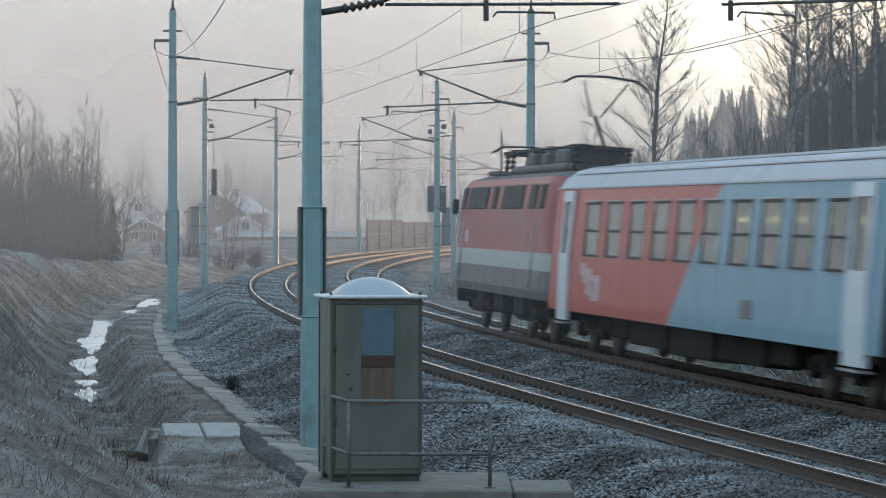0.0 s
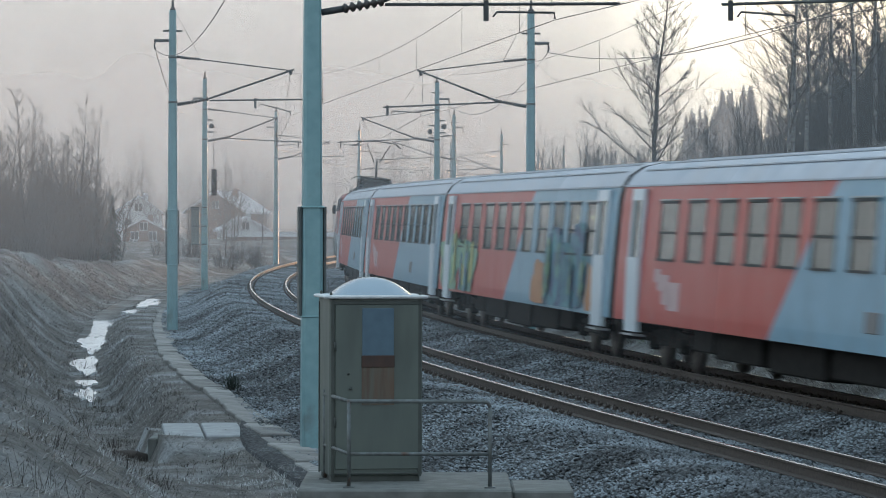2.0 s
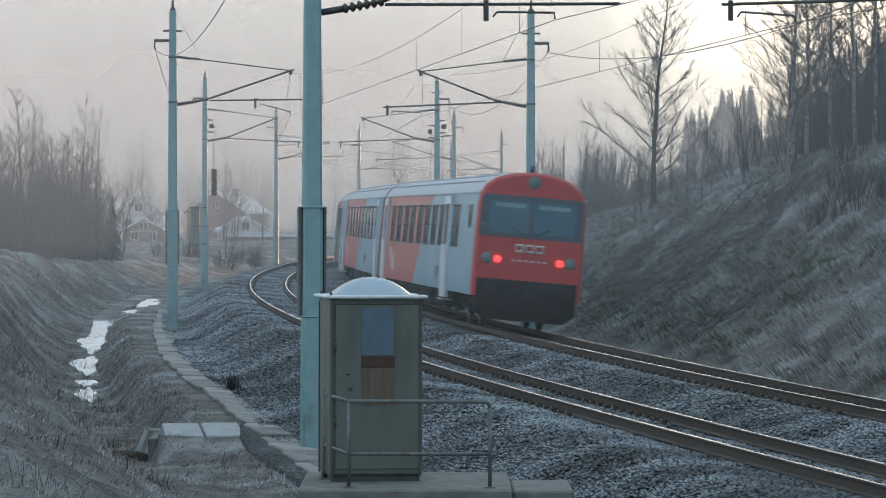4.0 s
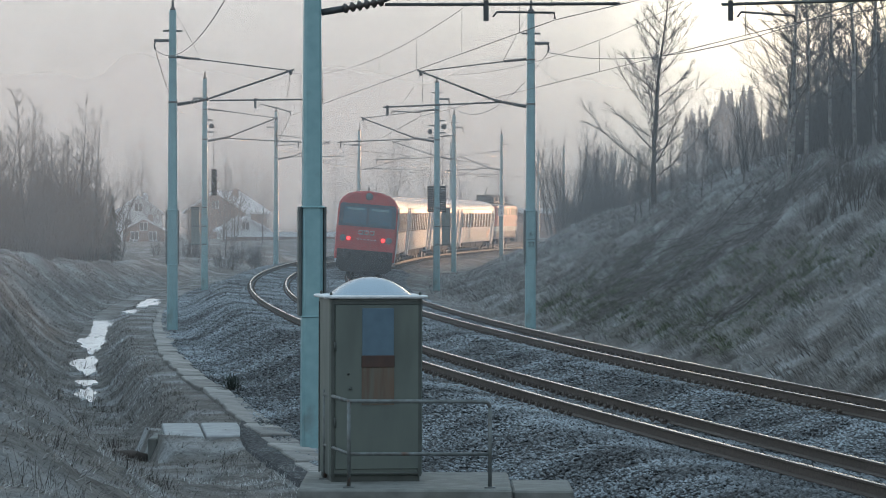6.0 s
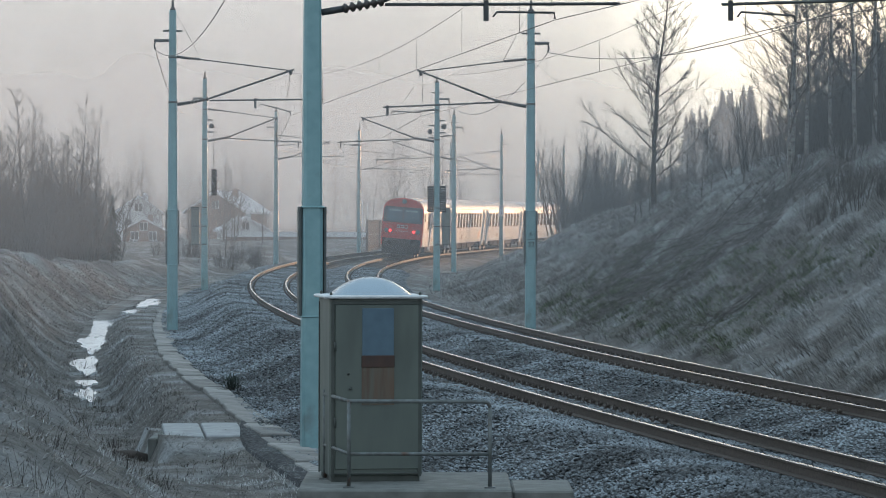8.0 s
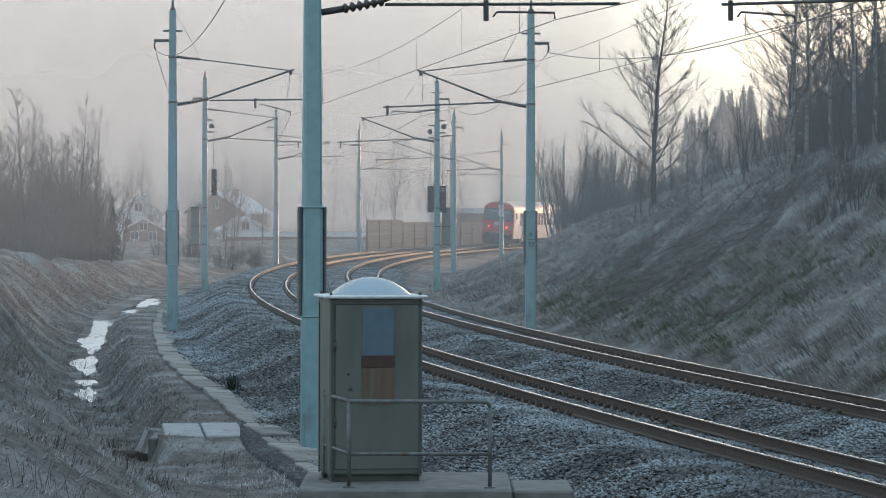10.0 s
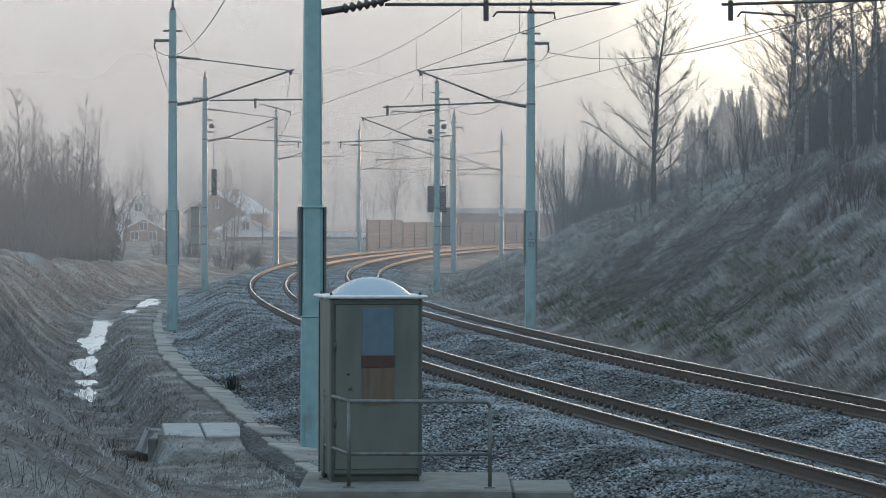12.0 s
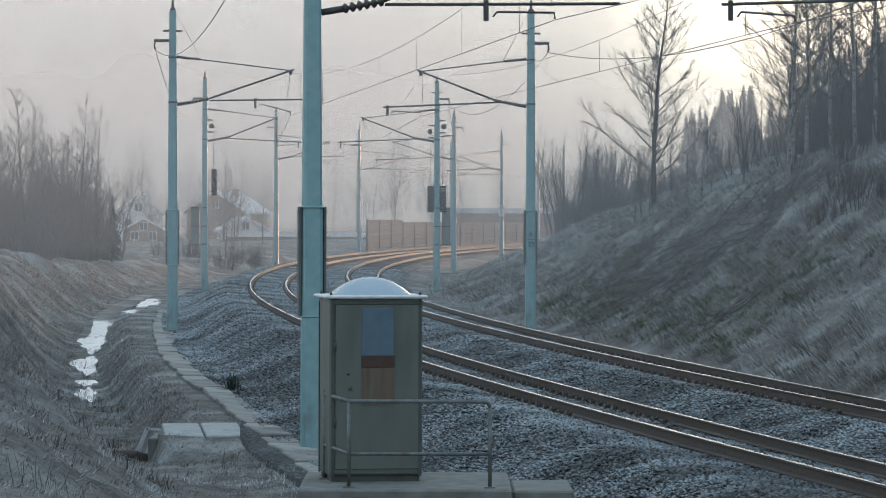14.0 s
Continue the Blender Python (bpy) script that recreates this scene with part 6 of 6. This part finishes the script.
def make_wall():
    w = thing("timber_barrier", "long weathered brown timber barrier beyond the line", "noise barrier")
    s = 269.0
    i = 0
    while s < 352:
        a, b = on(s, -14), on(s + 5.8, -14)
        top = 3.05 if s < 286 else 2.85
        d = b - a
        ang = math.atan2(d.y, d.x)
        z0 = a.z - 1.2
        for k in range(8):
            h = (top - z0) / 8
            ob = part("plank", MB().box((0, 0, 0), (5.78, 0.10 + 0.03 * (k % 2), h - 0.03), bevel=0.01), TIMBER, w)
            ob.matrix_world = Matrix.Translation(((a.x + b.x) / 2, (a.y + b.y) / 2, z0 + (k + 0.5) * h)) @ Matrix.Rotation(ang, 4, "Z")
        p = part("post", MB().box((0, 0, 0), (0.2, 0.24, top - z0 + 0.1)), TIMBER, w)
        p.matrix_world = Matrix.Translation((a.x, a.y, (top + z0) / 2)) @ Matrix.Rotation(ang, 4, "Z")
        s += 5.8


def make_house(x, y, w, d, h, roof, wall, label, turn):
    z = -0.9
    hs = thing("house", label, "house", pose(x, y, z, 0, 0, turn), group="houses in the valley")
    part("wall", MB().prism([(-w / 2, 0), (w / 2, 0), (w / 2, h), (0, h + roof), (-w / 2, h)], "y", 0, d), wall, hs)
    for q in (-1, 1):
        o = 0.5
        part("roof", MB().prism([(q * (w / 2 + o), h - o * roof / (w / 2)), (0, h + roof + 0.02), (0, h + roof + 0.3), (q * (w / 2 + o), h - o * roof / (w / 2) + 0.28)], "y", -0.6, d + 0.6), SNOWROOF, hs)
    for wx_, wz_ in ((-w * 0.22, h * 0.72), (w * 0.22, h * 0.72), (-w * 0.25, h * 0.28), (w * 0.25, h * 0.28), (0, h + roof * 0.35)):
        win = part("window", MB().box((wx_, -0.03, wz_), (1.1, 0.08, 1.2)), WALLWHITE, hs)
        part("pane", MB().box((wx_ - 0.25, -0.08, wz_), (0.42, 0.04, 1.0)), DARKWIN, win)
        part("pane", MB().box((wx_ + 0.25, -0.08, wz_), (0.42, 0.04, 1.0)), DARKWIN, win)
    part("chimney", MB().box((w * 0.15, d * 0.5, h + roof * 0.9), (0.7, 0.7, 1.6)), wall, hs)
    return hs


def make_valley():
    make_wall()
    make_house(-41.5, 470, 6.4, 8, 4.9, 2.2, WALLWHITE, "white gabled house with a frosted roof", 6)
    make_house(-39.5, 455, 5.4, 6, 2.6, 1.4, WALLRED, "low brown-red house with a frosted roof", 4)
    make_house(-33.0, 500, 9.0, 9, 5.2, 2.8, WALLRED, "brown house with a broad frosted roof among trees", -18)
    make_house(-27.5, 480, 6.0, 7, 2.6, 1.6, WALLWHITE, "small pale house with a frosted roof", 12)
    sh = thing("long_shed", "long low shed with a snow-white roof", "shed", pose(-17.5, 470, -0.9))
    part("wall", MB().box((0, 3, 0.85), (24, 6, 1.7)), WALLRED, sh)
    part("roof", MB().prism([(-0.5, 1.7), (6.5, 2.0), (6.5, 2.15), (-0.5, 2.4)], "x", -12.4, 12.4), SNOWROOF, sh)
    sh2 = thing("long_shed", "long low shed with a snow-white roof", "shed", pose(14, 520, 0.2))
    part("wall", MB().box((0, 3, 2.0), (26, 6, 4.0)), WALLRED, sh2)
    part("roof", MB().prism([(-0.5, 4.0), (6.5, 4.4), (6.5, 4.6), (-0.5, 4.8)], "x", -13.4, 13.4), SNOWROOF, sh2)
    for x, h in ((-9.8, 5.1), (-9.35, 5.4), (-8.8, 4.9)):
        fp = thing("flagpole", "thin white metal flagpole", "flagpole", pose(x, 400, 0.0), group="flagpoles")
        part("pole", MB().tube([(0, 0, -1), (0, 0, h)], [0.07, 0.045], 8), POLEWHITE, fp)
        part("finial", MB().lathe((0, 0, h), [(0.03, 0), (0.08, 0.06), (0.03, 0.14)], 8), POLEWHITE, fp)


def sign_text(txt, size, mt, parent, m):
    cu = bpy.data.curves.new("digits", "FONT")
    cu.body, cu.size, cu.align_x, cu.align_y, cu.extrude = txt, size, "CENTER", "CENTER", 0.003
    cu.materials.append(mt)
    ob = new("digits", cu)
    ob.parent = parent
    ob.matrix_local = m
    return ob


def make_signs():
    facing = pose(0, 0, 0, 90, 0, -90)
    m = MADE["R", 232]
    pl = part("distance_sign", MB().box((-0.2, 0, 3.2), (0.03, 0.42, 0.9), bevel=0.01), POLEWHITE, m, "white distance sign with blue digits 6 and 7")
    sign_text("6", 0.42, BLUEINK, pl, pose(-0.22, 0, 3.42) @ facing)
    sign_text("7", 0.42, BLUEINK, pl, pose(-0.22, 0, 2.98) @ facing)
    m = MADE["R", 64]
    sh = part("painted_mark", MB().box((-0.182, 0, 2.15), (0.006, 0.28, 0.012)), DARKINK, m, "dark painted digits 6 over 33")
    sign_text("6", 0.22, DARKINK, sh, pose(-0.19, 0, 2.32) @ facing)
    sign_text("33", 0.22, DARKINK, sh, pose(-0.19, 0, 1.98) @ facing)
    for key, q in ((("L", 120), 1), (("R", 120), -1)):
        m = MADE[key]
        bx = part("switch_box", MB().box((0.1, q * 0.46, 2.35), (0.3, 0.42, 1.78), bevel=0.02), HUTGREY, m, "grey-green switch box")
        for z in (3.26, 2.35, 1.45):
            part("box_strap", MB().box((0, q * 0.3, z), (0.36, 0.8, 0.05)), MASTDARK, m)


HUTGREY = material("grey_box_paint", (0.22, 0.24, 0.22), (0.17, 0.19, 0.175), 4, 0.6)


def make_culvert():
    c = thing("culvert_cover", "frosted concrete culvert cover slabs beside the path", "culvert")
    for k, (x, y) in enumerate(((-4.65, 61.6), (-3.95, 61.8))):
        part("cover_slab", MB().box((0, 0, 0), (0.68, 3.0, 0.10), bevel=0.02), ICYSLAB, c).matrix_world = pose(x, y, -0.905, 1.0, 0, 6)
    part("head_wall", MB().box((-5.06, 61.6, -1.25), (0.16, 3.0, 0.66), bevel=0.02), CONCRETE, c)
    part("pipe", MB().lathe((-5.9, 62.2, -1.5), [(0.20, -0.3), (0.24, -0.3), (0.24, 0.2), (0.20, 0.2)], 20, 0, "y"), RUST, c)
    lg = thing("rotten_log", "reddish rotten log lying in the ditch", "log", pose(-5.45, 60.4, -1.28, 10, 6, 40))
    part("stem", MB().tube([(-0.3, 0, 0), (0, 0.03, 0.02), (0.3, 0, 0)], [0.10, 0.12, 0.095], 12), RUST, lg)
    part("cut_end", MB().lathe((0.3, 0, 0), [(0.09, 0), (0.09, 0.012)], 12, 0, "x"), SLAB, lg)
    rnd = random.Random(9)
    jn = MB()
    for i in range(420):
        a, e = rnd.uniform(0, 6.28), rnd.uniform(0.1, 1.4)
        d = Vector((math.cos(a) * math.cos(e), math.sin(a) * math.cos(e), math.sin(e)))
        p = d * rnd.uniform(0.05, 0.34)
        sd = d.cross(Vector((0, 0, 1))).normalized() * 0.012
        t = p + d * rnd.uniform(0.06, 0.14) + Vector((rnd.uniform(-0.05, 0.05), rnd.uniform(-0.05, 0.05), 0.02))
        jn.add([p - sd, p + sd, t], [(0, 1, 2)])
    s, o = line_of(-4.55, 74.5)
    jb = thing("dark_bush", "small dark evergreen bush growing in the ballast", "bush", pose(-4.55, 74.5, float(ballast_z(np.array(s), np.array(o))) - 0.02))
    part("foliage", raw(jn, "foliage", SPRUCE), None, jb)
    part("stem", MB().tube([(0, 0, -0.1), (0, 0, 0.3)], [0.03, 0.01], 6), BARK, jb)


make_water()
make_valley()
make_signs()
make_culvert()
make_woods()
make_grass()


motions()
